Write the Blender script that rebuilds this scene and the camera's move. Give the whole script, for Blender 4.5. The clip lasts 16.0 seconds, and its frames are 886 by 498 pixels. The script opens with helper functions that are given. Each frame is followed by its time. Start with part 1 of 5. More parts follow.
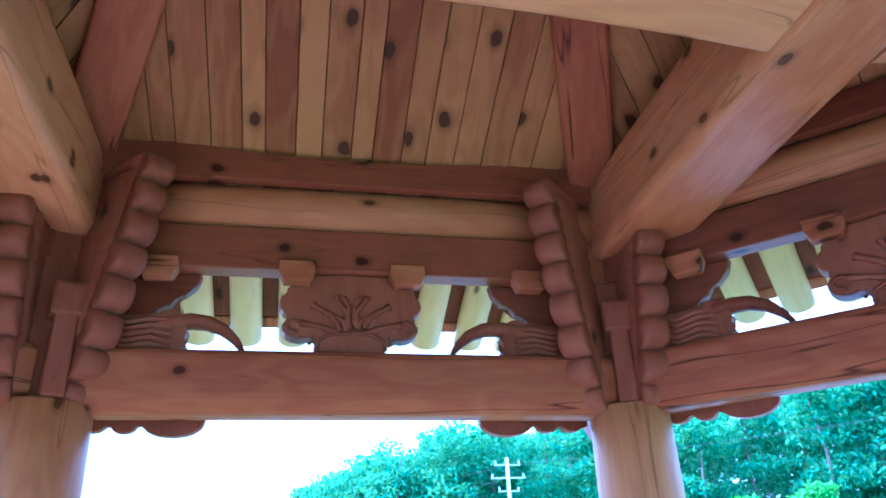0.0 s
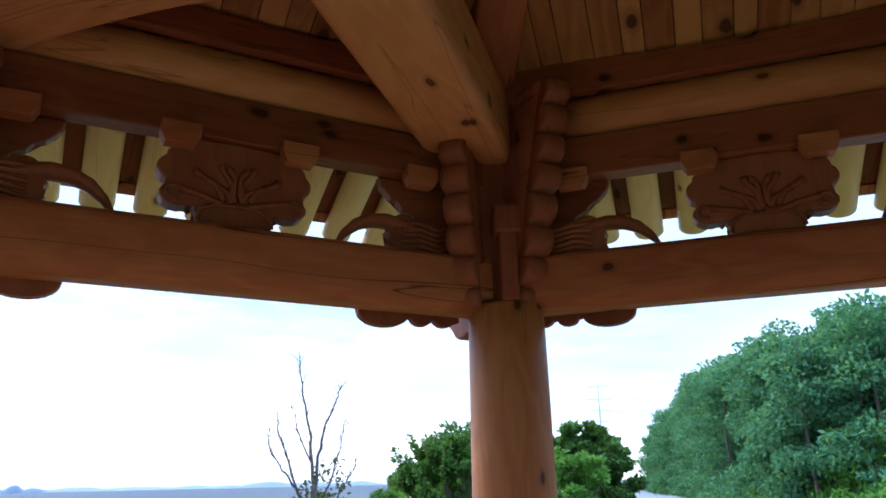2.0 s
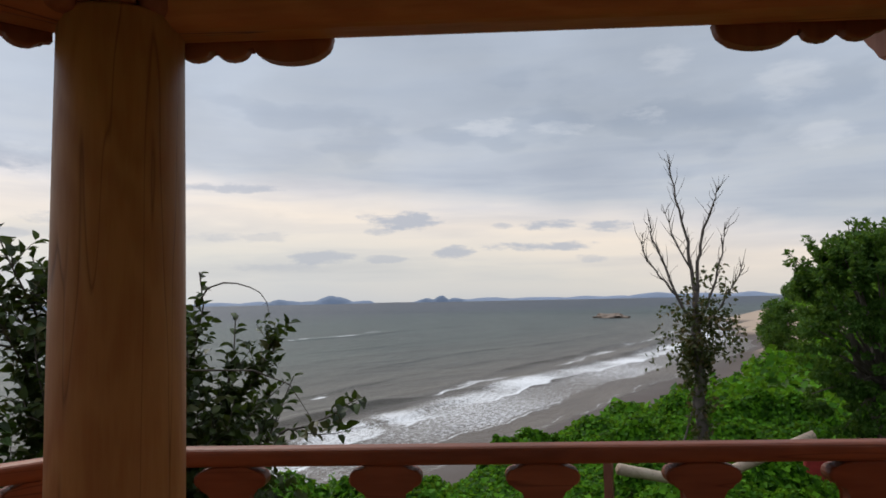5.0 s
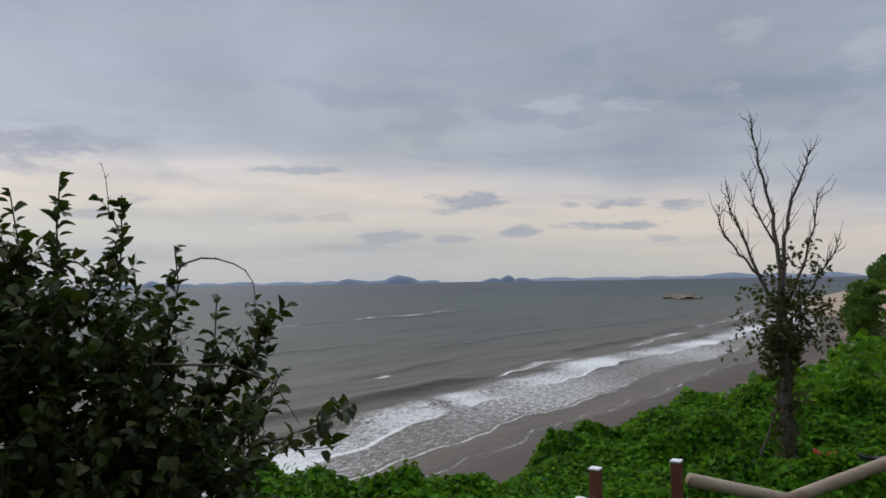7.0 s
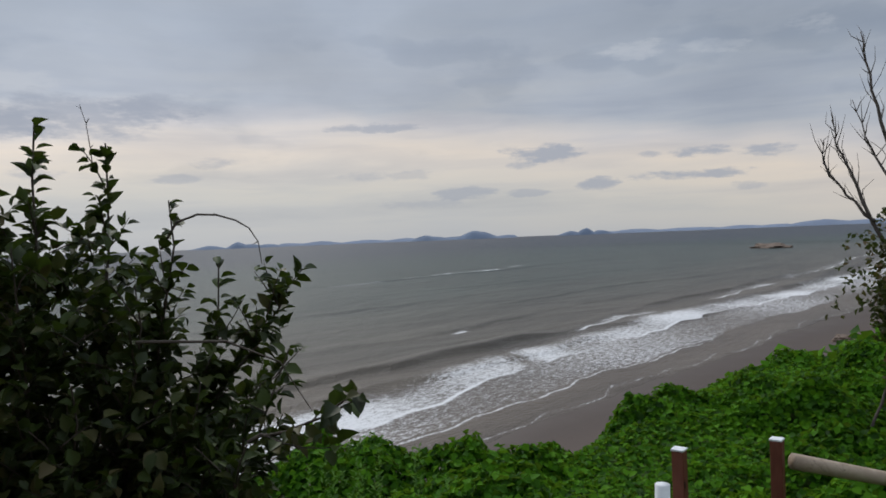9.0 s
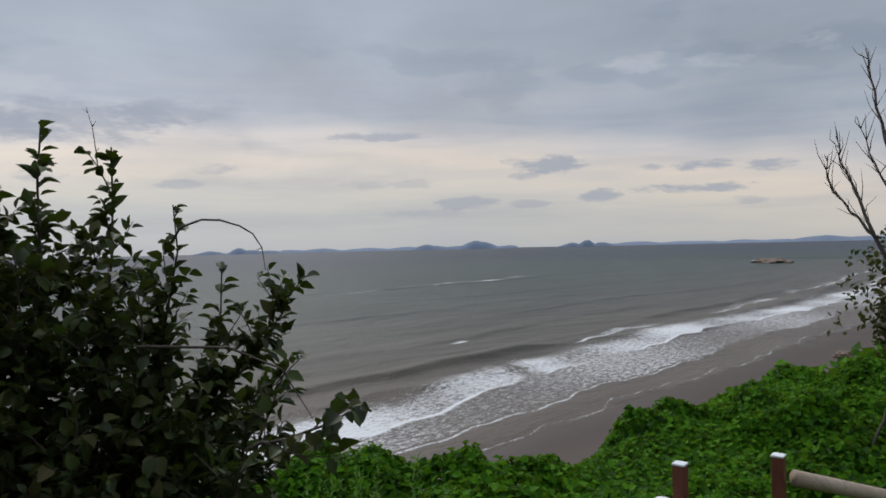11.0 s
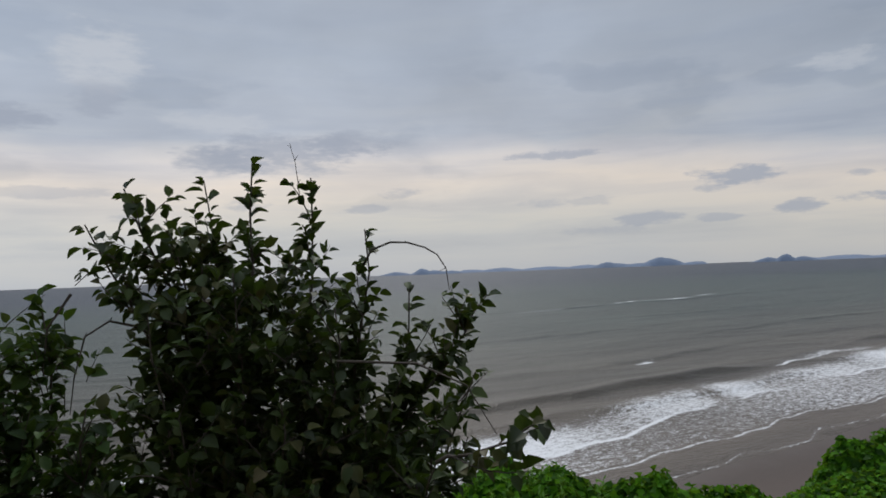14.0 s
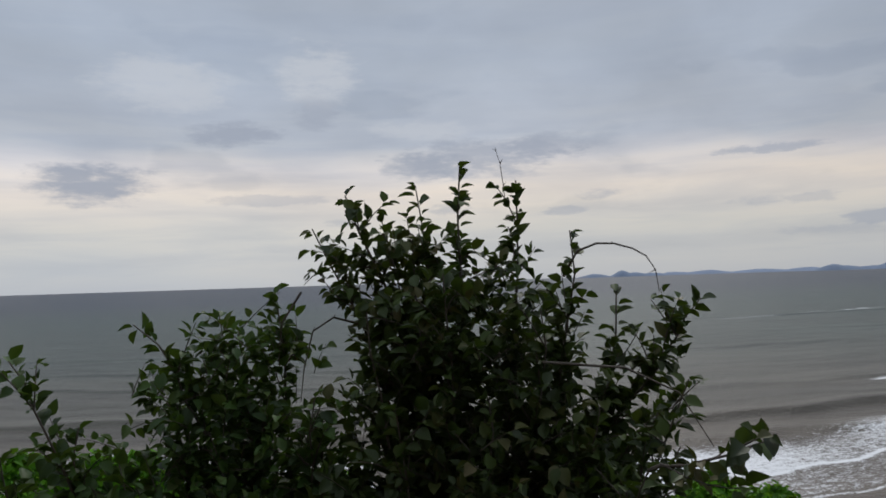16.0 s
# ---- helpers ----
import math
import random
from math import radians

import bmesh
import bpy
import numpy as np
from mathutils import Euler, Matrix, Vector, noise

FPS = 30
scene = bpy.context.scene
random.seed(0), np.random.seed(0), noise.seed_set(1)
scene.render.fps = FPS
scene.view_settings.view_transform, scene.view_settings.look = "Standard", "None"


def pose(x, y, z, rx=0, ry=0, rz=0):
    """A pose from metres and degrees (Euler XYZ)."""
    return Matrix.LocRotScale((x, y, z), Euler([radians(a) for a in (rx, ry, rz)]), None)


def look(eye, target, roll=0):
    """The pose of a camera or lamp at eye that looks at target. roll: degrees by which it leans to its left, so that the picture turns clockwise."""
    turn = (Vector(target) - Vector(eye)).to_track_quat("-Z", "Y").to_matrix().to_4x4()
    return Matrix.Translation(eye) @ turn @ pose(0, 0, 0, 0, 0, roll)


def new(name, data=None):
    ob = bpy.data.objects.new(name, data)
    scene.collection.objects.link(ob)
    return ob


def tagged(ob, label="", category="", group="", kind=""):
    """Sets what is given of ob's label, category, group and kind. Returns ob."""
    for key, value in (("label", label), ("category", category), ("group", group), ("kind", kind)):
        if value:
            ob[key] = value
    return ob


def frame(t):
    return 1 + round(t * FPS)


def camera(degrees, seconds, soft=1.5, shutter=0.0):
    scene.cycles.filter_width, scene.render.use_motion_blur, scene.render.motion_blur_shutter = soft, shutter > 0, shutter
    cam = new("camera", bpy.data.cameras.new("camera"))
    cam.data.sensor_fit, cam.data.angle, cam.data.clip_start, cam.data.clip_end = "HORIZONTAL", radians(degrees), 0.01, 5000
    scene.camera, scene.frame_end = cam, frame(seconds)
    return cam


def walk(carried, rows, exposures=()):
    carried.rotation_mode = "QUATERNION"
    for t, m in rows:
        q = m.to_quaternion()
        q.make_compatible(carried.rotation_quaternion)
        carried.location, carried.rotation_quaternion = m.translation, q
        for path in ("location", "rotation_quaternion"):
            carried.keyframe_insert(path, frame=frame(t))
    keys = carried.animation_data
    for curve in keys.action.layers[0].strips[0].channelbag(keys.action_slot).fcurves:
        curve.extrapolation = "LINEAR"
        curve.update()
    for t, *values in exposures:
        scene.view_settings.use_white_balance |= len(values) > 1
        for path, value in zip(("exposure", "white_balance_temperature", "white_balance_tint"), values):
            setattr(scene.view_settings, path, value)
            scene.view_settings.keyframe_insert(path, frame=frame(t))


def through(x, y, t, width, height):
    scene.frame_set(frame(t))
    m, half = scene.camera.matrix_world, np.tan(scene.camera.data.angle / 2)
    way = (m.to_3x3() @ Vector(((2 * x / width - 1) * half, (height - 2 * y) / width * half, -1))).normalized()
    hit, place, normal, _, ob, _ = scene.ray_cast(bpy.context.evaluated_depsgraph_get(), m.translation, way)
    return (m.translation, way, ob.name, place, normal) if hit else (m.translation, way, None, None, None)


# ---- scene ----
cam = camera(63.1, 16.0, soft=1.7)
# seconds, place in metres, then yaw, pitch and roll in degrees
PATH = [
    (0, -0.191, -0.054, 1.531, -12.22, 25.29, -2.551),
    (0.5, -0.15, -0.099, 1.553, -5.35, 24.3, -2.394),
    (1, -0.207, -0.112, 1.542, 1.045, 22.79, -2.356),
    (1.5, -0.258, -0.169, 1.515, 12.03, 21.25, -2.291),
    (2, -0.372, -0.236, 1.479, 17.74, 17.87, -1.204),
    (2.5, -0.455, -0.307, 1.467, 26.11, 13.8, -1.89),
    (3, -0.514, -0.275, 1.448, 32.4, 10.54, -3.142),
    (3.5, -0.539, -0.118, 1.422, 36.07, 9.227, -5.391),
    (4, -0.534, 0.037, 1.422, 41.46, 7.292, -3.718),
    (6.5, -1.06, 1.13, 1.402, 49.87, 2.547, -0.92),
    (7, -1.22, 1.31, 1.41, 52.67, 2.528, -0.935),
    (7.5, -1.35, 1.46, 1.41, 57.033, 1.326, -0.963),
    (8, -1.51, 1.64, 1.4, 55.642, 1.036, -0.781),
    (8.5, -1.66, 1.81, 1.4, 55.02, -0.816, -2.354),
    (9, -1.745, 1.92, 1.4, 58.825, -0.847, -2.283),
    (11.5, -1.76, 1.91, 1.4, 59.158, 0.142, -0.917),
    (12, -1.75, 1.91, 1.4, 63.998, 0.252, -1.531),
    (12.5, -1.74, 1.915, 1.4, 68.918, 0.322, -1.659),
    (13, -1.735, 1.91, 1.4, 70.881, 0.366, -1.95),
    (13.5, -1.73, 1.9, 1.4, 72.626, 1.058, -2.092),
    (14, -1.73, 1.89, 1.4, 72.948, 1.819, -2.171),
    (14.5, -1.73, 1.88, 1.4, 72.923, 2.319, -2.745),
    (15, -1.73, 1.87, 1.4, 73.488, 3.086, -1.635),
    (15.5, -1.73, 1.86, 1.4, 81.155, 3.006, -2.053),
    (16, -1.73, 1.85, 1.4, 88.531, 2.49, -1.813),
]
EXPOSURES = [(0.0, 3.78, 3500, 10), (1.0, 3.08, 4000, 10), (1.5, 2.44, 4400, 10), (2.0, 1.8, 5000, 10), (2.5, 1.28, 5250, 10),
             (3.0, 0.98, 5900, 10), (3.5, 0.76, 6400, 10), (4.0, 0.66, 6700, 10), (6.5, -0.01, 6500, 10), (9.0, -0.01, 6500, 10), (16.0, -0.03, 6500, 10)]
walk(cam, [(t, pose(x, y, z, 90 + pitch, 0, yaw) @ pose(0, 0, 0, 0, 0, roll)) for t, x, y, z, yaw, pitch, roll in PATH], EXPOSURES)

# ------------------------------------------------------------------ world and light
SEA_Z = -8.5
SUN_AZ, SUN_EL = 75.0, 42.0      # azimuth counted from +y towards -x


class Nodes:
    """A small hand for node trees: n(kind, {inputs}, **properties) returns the node."""

    def __init__(self, tree):
        self.tree = tree
        tree.nodes.clear()

    def __call__(self, kind, inputs=None, **props):
        node = self.tree.nodes.new(kind)
        for key, value in props.items():
            setattr(node, key, value)
        for key, value in (inputs or {}).items():
            socket = node.inputs[key]
            if isinstance(value, bpy.types.NodeSocket):
                self.tree.links.new(value, socket)
            else:
                socket.default_value = value
        return node

    def math(self, op, a, b=0.0, c=None, clamp=False):
        ins = {0: a, 1: b}
        if c is not None:
            ins[2] = c
        return self("ShaderNodeMath", ins, operation=op, use_clamp=clamp).outputs[0]

    def mix(self, fac, a, b, blend="MIX"):
        return self("ShaderNodeMix", {0: fac, 6: a, 7: b}, data_type="RGBA", blend_type=blend).outputs[2]

    def ramp(self, fac, stops, interp="LINEAR"):
        node = self("ShaderNodeValToRGB", {0: fac})
        el = node.color_ramp.elements
        node.color_ramp.interpolation = interp
        while len(el) < len(stops):
            el.new(0.5)
        for e, (p, c) in zip(el, stops):
            e.position = p
            e.color = (c, c, c, 1) if isinstance(c, (int, float)) else (*c, 1)
        return node.outputs[0]

    def noise(self, vec, scale, detail=4.0, rough=0.55, distort=0.0, out=0):
        return self("ShaderNodeTexNoise", {"Vector": vec, "Scale": scale, "Detail": detail, "Roughness": rough, "Distortion": distort}).outputs[out]

    def mapping(self, vec, scale=(1, 1, 1), loc=(0, 0, 0), rot=(0, 0, 0)):
        return self("ShaderNodeMapping", {0: vec, 1: loc, 2: rot, 3: scale}).outputs[0]


# azimuth, elevation, half width and half height in degrees, strength
CLOUDS = [(50.8, 6.3, 3.6, 0.80, 0.9), (52.4, 5.5, 1.4, 0.40, 0.6), (42.6, 5.7, 1.0, 0.32, 0.6), (39.0, 5.7, 2.4, 0.50, 0.85), (34.5, 5.5, 2.0, 0.50, 0.8), (39.6, 4.15, 4.6, 0.45, 0.85), (46.6, 3.8, 1.7, 0.52, 0.85), (57.0, 3.5, 2.6, 0.60, 0.75),
          (52.0, 3.3, 1.8, 0.36, 0.6), (35.5, 3.0, 2.0, 0.35, 0.5), (60.0, 2.7, 4.5, 0.40, 0.4),
          (85.2, 9.6, 8.6, 1.9, 0.80), (90.0, 9.0, 4.0, 1.4, 0.7), (80.0, 10.3, 4.5, 1.4, 0.6), (104.7, 11.5, 4.4, 1.2, 0.80), (98.3, 13.2, 2.4, 1.5, 0.55), (114.3, 7.8, 4.9, 1.9, 0.95),
          (63.6, 8.8, 3.8, 0.45, 0.7), (76.0, 6.3, 2.2, 0.55, 0.5), (78.8, 5.2, 1.8, 0.45, 0.5), (88.0, 5.6, 2.0, 0.60, 0.5), (62.4, 5.1, 4.2, 0.45, 0.4), (102.0, 6.6, 6.0, 0.5, 0.35), (96.5, 4.8, 1.8, 0.4, 0.4)]
PUFFS = [(98.0, 16.0, 3.6, 3.0, 0.72), (109.5, 15.0, 6.0, 2.4, 0.62), (90.0, 11.8, 5.0, 1.0, 0.5), (43.4, 13.5, 3.0, 0.8, 0.42), (37.8, 13.2, 3.2, 0.6, 0.34), (31.3, 13.6, 2.0, 0.9, 0.36), (29.7, 17.6, 2.4, 1.3, 0.32), (20.8, 15.0, 3.0, 1.6, 0.36), (18.9, 11.0, 2.6, 1.2, 0.4)]


def build_world():
    world = bpy.data.worlds.new("overcast_sky")
    world.use_nodes = True
    scene.world = world
    n = Nodes(world.node_tree)
    vec = n("ShaderNodeTexCoord").outputs["Generated"]
    sep = n("ShaderNodeSeparateXYZ", {0: vec})
    z = sep.outputs[2]
    # azimuth-elevation coordinates, so that the clouds lie flat near the horizon
    az = n.math("ARCTAN2", n.math("MULTIPLY", sep.outputs[0], -1.0), sep.outputs[1])
    el = n.math("ARCSINE", z)
    flat = n("ShaderNodeCombineXYZ", {0: az, 1: n.math("MULTIPLY", el, 2.0), 2: 0.0}).outputs[0]
    low = n.noise(flat, 3.2, 3.0, 0.5)
    # the cloud deck hangs lower towards the land
    sink = n.math("MULTIPLY", n.math("MAXIMUM", n.math("SUBTRACT", radians(60), az), 0.0), 0.12)
    edge = n.math("ADD", n.math("ADD", el, sink), n.math("MULTIPLY", n.math("SUBTRACT", low, 0.5), 0.07))
    base = n.ramp(n.math("MULTIPLY", n.math("ADD", edge, 0.05), 1.6), [
        (0.0, (0.43, 0.46, 0.51)), (0.10, (0.46, 0.49, 0.53)), (0.19, (0.56, 0.555, 0.545)), (0.285, (0.71, 0.645, 0.59)),
        (0.335, (0.62, 0.60, 0.61)), (0.375, (0.43, 0.465, 0.53)), (0.55, (0.355, 0.402, 0.478)), (1.0, (0.365, 0.415, 0.493))])
    # broad billows of the cloud deck
    billow = n.noise(n.mapping(flat, (1.0, 1.0, 1.0), (3.1, 0.7, 0.0)), 3.4, 7.0, 0.5, 0.15)
    deck = n.ramp(billow, [(0.30, 0.91), (0.44, 0.98), (0.52, 1.03), (0.60, 1.07), (0.72, 1.16)])
    high = n.ramp(el, [(0.08, 0.0), (0.17, 1.0)])
    base = n.mix(high, base, n.mix(1.0, base, deck, "MULTIPLY"))
    # brighter towards the open sea, duller over the land
    side = n.ramp(n.math("DIVIDE", n.math("ADD", az, math.pi), 2 * math.pi), [(0.55, 0.92), (0.60, 0.92), (0.64, 0.94), (0.68, 0.97), (0.735, 1.02), (0.80, 1.12), (0.86, 1.10), (1.0, 1.0)])
    base = n.mix(1.0, base, side, "MULTIPLY")
    # single clouds: azimuth, elevation, half width and half height in degrees, strength
    rough = n.math("SUBTRACT", n.noise(n.mapping(flat, (1.0, 1.7, 1.0)), 12.0, 3.0, 0.5), 0.5)
    broad = n.math("SUBTRACT", n.noise(n.mapping(flat, (1.0, 1.6, 1.0)), 26.0, 4.0, 0.6), 0.5)
    small = n.math("SUBTRACT", n.noise(n.mapping(flat, (1.0, 1.5, 1.0)), 64.0, 4.0, 0.6), 0.5)
    ragged = n.math("ADD", n.math("MULTIPLY", rough, 2.4), n.math("ADD", n.math("MULTIPLY", broad, 2.4), n.math("MULTIPLY", small, 1.3)))
    # the pale band is drawn out into thin streaks
    streak = n.noise(n.mapping(flat, (1.0, 4.5, 1.0), (1.7, 0.3, 0.0)), 3.6, 5.0, 0.55, 0.3)
    base = n.mix(n.ramp(el, [(0.0, 0.35), (0.05, 1.0), (0.17, 1.0), (0.24, 0.3)]), base, n.mix(1.0, base, n.ramp(streak, [(0.30, (0.86, 0.88, 0.92)), (0.47, (0.97, 0.975, 0.985)), (0.56, (1.04, 1.03, 1.01)), (0.70, (1.10, 1.07, 1.02))]), "MULTIPLY"))
    for group, tint in ((PUFFS, (0.60, 0.62, 0.655, 1)), (CLOUDS, (0.315, 0.350, 0.43, 1))):
        for a, e, w, h, s in group:
            du = n.math("DIVIDE", n.math("SUBTRACT", az, radians(a)), radians(w))
            dv = n.math("DIVIDE", n.math("SUBTRACT", el, radians(e)), radians(h))
            r2 = n.math("ADD", n.math("MULTIPLY", du, du), n.math("MULTIPLY", dv, dv))
            body = n.ramp(n.math("ADD", r2, n.math("MULTIPLY", ragged, 1.0 if h < 1.0 else 0.62)), [(0.0, s * (0.9 if group is CLOUDS else 0.75)), (1.0, 0.0)], "EASE")
            base = n.mix(body, base, tint)
    # grey-bottomed cumulus between the band and the deck
    lump = n.noise(n.mapping(flat, (1.0, 1.25, 1.0), (5.3, 1.9, 0.0)), 4.6, 6.0, 0.48, 0.0)
    lumps = n.math("MULTIPLY", n.ramp(lump, [(0.53, 0.0), (0.60, 1.0)]), n.ramp(el, [(0.07, 0.0), (0.11, 1.0), (0.24, 1.0), (0.36, 0.3)]))
    rim = n.ramp(lump, [(0.53, (1.0, 1.0, 1.0)), (0.555, (1.10, 1.09, 1.07)), (0.62, (0.80, 0.83, 0.87)), (0.75, (0.72, 0.76, 0.82))])
    base = n.mix(n.math("MULTIPLY", lumps, 0.5), base, n.mix(1.0, base, rim, "MULTIPLY"))
    # overcast skies grow brighter towards the zenith
    top = n.ramp(el, [(0.0, 1.0), (0.42, 1.0), (0.9, 2.6), (1.0, 2.6)])
    base = n.mix(1.0, base, top, "MULTIPLY")
    sky = n("ShaderNodeTexSky", sky_type="NISHITA", sun_disc=False, sun_elevation=radians(SUN_EL), sun_rotation=radians(-SUN_AZ))
    clear = n.mix(1.0, sky.outputs[0], (0.08, 0.08, 0.08, 1), "MULTIPLY")
    col = n.mix(0.93, clear, base)
    bg = n("ShaderNodeBackground", {0: col, 1: 1.0})
    out = n("ShaderNodeOutputWorld", {0: bg.outputs[0]})


build_world()
sun = new("sun", bpy.data.lights.new("sun", "SUN"))
sun.data.energy, sun.data.angle, sun.data.color = 1.3, radians(14), (1.0, 0.96, 0.90)
sun.matrix_world = look((-100 * math.sin(radians(SUN_AZ)), 100 * math.cos(radians(SUN_AZ)), 100 * math.tan(radians(SUN_EL))), (0, 0, 0))


# ------------------------------------------------------------------ materials
def material(name):
    m = bpy.data.materials.new(name)
    m.use_nodes = True
    n = Nodes(m.node_tree)
    bsdf = n("ShaderNodeBsdfPrincipled")
    n("ShaderNodeOutputMaterial", {0: bsdf.outputs[0]})
    return m, n, bsdf


def put(n, bsdf, colour, rough, bump=None, strength=0.3, distance=0.01, **more):
    for key, value in (("Base Color", colour), ("Roughness", rough), *more.items()):
        key = key.replace("_", " ")
        if isinstance(value, bpy.types.NodeSocket):
            n.tree.links.new(value, bsdf.inputs[key])
        else:
            bsdf.inputs[key].default_value = value
    if bump is not None:
        b = n("ShaderNodeBump", {"Strength": strength, "Distance": distance, "Height": bump})
        n.tree.links.new(b.outputs[0], bsdf.inputs["Normal"])


def wood(name, light, dark, axis=0, knots=0.5, knot_size=1.0, rough=0.5, island=False, checks=0.5, vary=0.25):
    """Sawn pine: growth lines along one local axis, knots, drying checks and a change of tone from piece to piece."""
    m, n, bsdf = material(name)
    obj = n("ShaderNodeTexCoord").outputs["Object"]
    rnd = n("ShaderNodeNewGeometry").outputs["Random Per Island"] if island else n("ShaderNodeObjectInfo").outputs["Random"]
    shift = n("ShaderNodeVectorMath", {0: obj, 1: n("ShaderNodeCombineXYZ", {0: n.math("MULTIPLY", rnd, 37.0), 1: n.math("MULTIPLY", rnd, 11.0), 2: n.math("MULTIPLY", rnd, 23.0)}).outputs[0]}).outputs[0]
    along = [1.0, 1.0, 1.0]
    along[axis] = 0.10
    grain_v = n.mapping(shift, tuple(along))
    warp = n.noise(n.mapping(shift, tuple(0.35 if i == axis else 1.0 for i in range(3))), 3.0, 3.0, 0.5)
    rings = n.math("SINE", n.math("ADD", n.math("MULTIPLY", warp, 55.0), n.math("MULTIPLY", n.noise(grain_v, 24.0, 3.0, 0.6), 9.0)))
    fine = n.noise(grain_v, 90.0, 4.0, 0.65)
    tone = n.noise(n.mapping(shift, tuple(0.25 if i == axis else 0.8 for i in range(3))), 2.2, 3.0, 0.5)
    grain = n.math("ADD", n.math("MULTIPLY", rings, 0.16), n.math("ADD", n.math("MULTIPLY", n.math("SUBTRACT", fine, 0.5), 0.5), n.math("MULTIPLY", n.math("SUBTRACT", tone, 0.42), 1.5)))
    grain = n.math("ADD", grain, n.math("MULTIPLY", n.math("SUBTRACT", rnd, 0.5), vary * 3.0))
    colour = n.mix(n.math("ADD", n.math("MULTIPLY", grain, 0.8), 0.35, clamp=True), (*light, 1), (*dark, 1))
    # knots: dark eyes with a brown rim
    axes = n("ShaderNodeSeparateXYZ", {0: shift}).outputs
    rest = [axes[i] for i in range(3) if i != axis]
    wrap = n("ShaderNodeCombineXYZ", {0: n.math("MULTIPLY", axes[axis], 0.62), 1: n.math("ADD", rest[0], rest[1]), 2: 0.0}).outputs[0]
    wrap = n("ShaderNodeVectorMath", {0: wrap, 1: n("ShaderNodeVectorMath", {0: n.noise(shift, 9.0, 2.0, 0.5, 0.0, 1), 3: 0.035}, operation="SCALE").outputs[0]}).outputs[0]
    cell = n("ShaderNodeTexVoronoi", {"Vector": wrap, "Scale": 5.2 / knot_size, "Randomness": 1.0}, voronoi_dimensions="2D")
    pick = n("ShaderNodeSeparateColor", {0: cell.outputs["Color"]}).outputs[0]
    ring = n.ramp(cell.outputs["Distance"], [(0.0, 1.0), (0.068, 1.0), (0.085, 0.42), (0.17, 0.0)])
    knot = n.math("MULTIPLY", ring, n.math("LESS_THAN", pick, knots))
    colour = n.mix(n.math("MULTIPLY", knot, 0.9), colour, (dark[0] * 0.16, dark[1] * 0.13, dark[2] * 0.12, 1))
    # long drying checks
    crack_v = n.mapping(shift, tuple(0.06 if i == axis else 1.0 for i in range(3)))
    crack = n.math("ABSOLUTE", n.math("SUBTRACT", n.noise(crack_v, 5.0, 3.0, 0.6), 0.5))
    crack = n.math("MULTIPLY", n.ramp(crack, [(0.0, 1.0), (0.003 + 0.006 * checks, 0.0)]), checks)
    colour = n.mix(crack, colour, (dark[0] * 0.2, dark[1] * 0.16, dark[2] * 0.14, 1))
    relief = n.math("SUBTRACT", n.math("MULTIPLY", fine, 0.5), n.math("ADD", crack, n.math("MULTIPLY", knot, 0.2)))
    put(n, bsdf, colour, n.math("ADD", rough - 0.1, n.math("MULTIPLY", fine, 0.25)), relief, 0.25, 0.004, Specular_IOR_Level=0.22)
    return m


PINE = wood("pine_beam", (0.465, 0.170, 0.060), (0.268, 0.062, 0.021), 0, 0.28, checks=0.9)
PINE_Z = wood("pine_post", (0.500, 0.235, 0.078), (0.325, 0.112, 0.031), 2, 0.06, rough=0.45)
PINE_RED = wood("pine_stained", (0.290, 0.084, 0.033), (0.155, 0.037, 0.014), 0, 0.30)
PINE_CARVED = wood("pine_carved", (0.325, 0.106, 0.046), (0.178, 0.043, 0.018), 2, 0.10, checks=0.2)
PLANK = wood("pine_plank", (0.48, 0.238, 0.070), (0.235, 0.077, 0.020), 0, 0.88, 1.4, checks=0.1, vary=0.42)
BEAM = wood("pine_great_beam", (0.60, 0.272, 0.105), (0.40, 0.128, 0.040), 0, 0.34, rough=0.45)
RAFTER = wood("pine_rafter", (0.88, 0.65, 0.34), (0.74, 0.48, 0.21), 0, 0.3, 0.8, checks=0.2)
RAIL_RED = wood("red_stained_rail", (0.30, 0.085, 0.035), (0.16, 0.040, 0.016), 0, 0.12)
DECK = wood("deck_board", (0.40, 0.24, 0.13), (0.23, 0.12, 0.06), 0, 0.2, island=True)
POST_RED = wood("brown_post", (0.20, 0.070, 0.045), (0.11, 0.035, 0.022), 2, 0.05)
LOG_GREY = wood("weathered_log", (0.42, 0.33, 0.24), (0.24, 0.17, 0.12), 0, 0.1)


def plain(name, colour, rough=0.6, scale=8.0, spread=0.25, metal=0.0, bump=0.2):
    m, n, bsdf = material(name)
    obj = n("ShaderNodeTexCoord").outputs["Object"]
    f = n.noise(obj, scale, 5.0, 0.6)
    g = n.noise(obj, scale * 9.0, 3.0, 0.6)
    mixv = n.math("ADD", n.math("MULTIPLY", f, 0.65), n.math("MULTIPLY", g, 0.35))
    a = tuple(c * (1 - spread) for c in colour)
    b = tuple(min(1.0, c * (1 + spread)) for c in colour)
    put(n, bsdf, n.mix(n.ramp(mixv, [(0.35, 0.0), (0.65, 1.0)]), (*a, 1), (*b, 1)), rough, g, bump, 0.01, Metallic=metal)
    return m


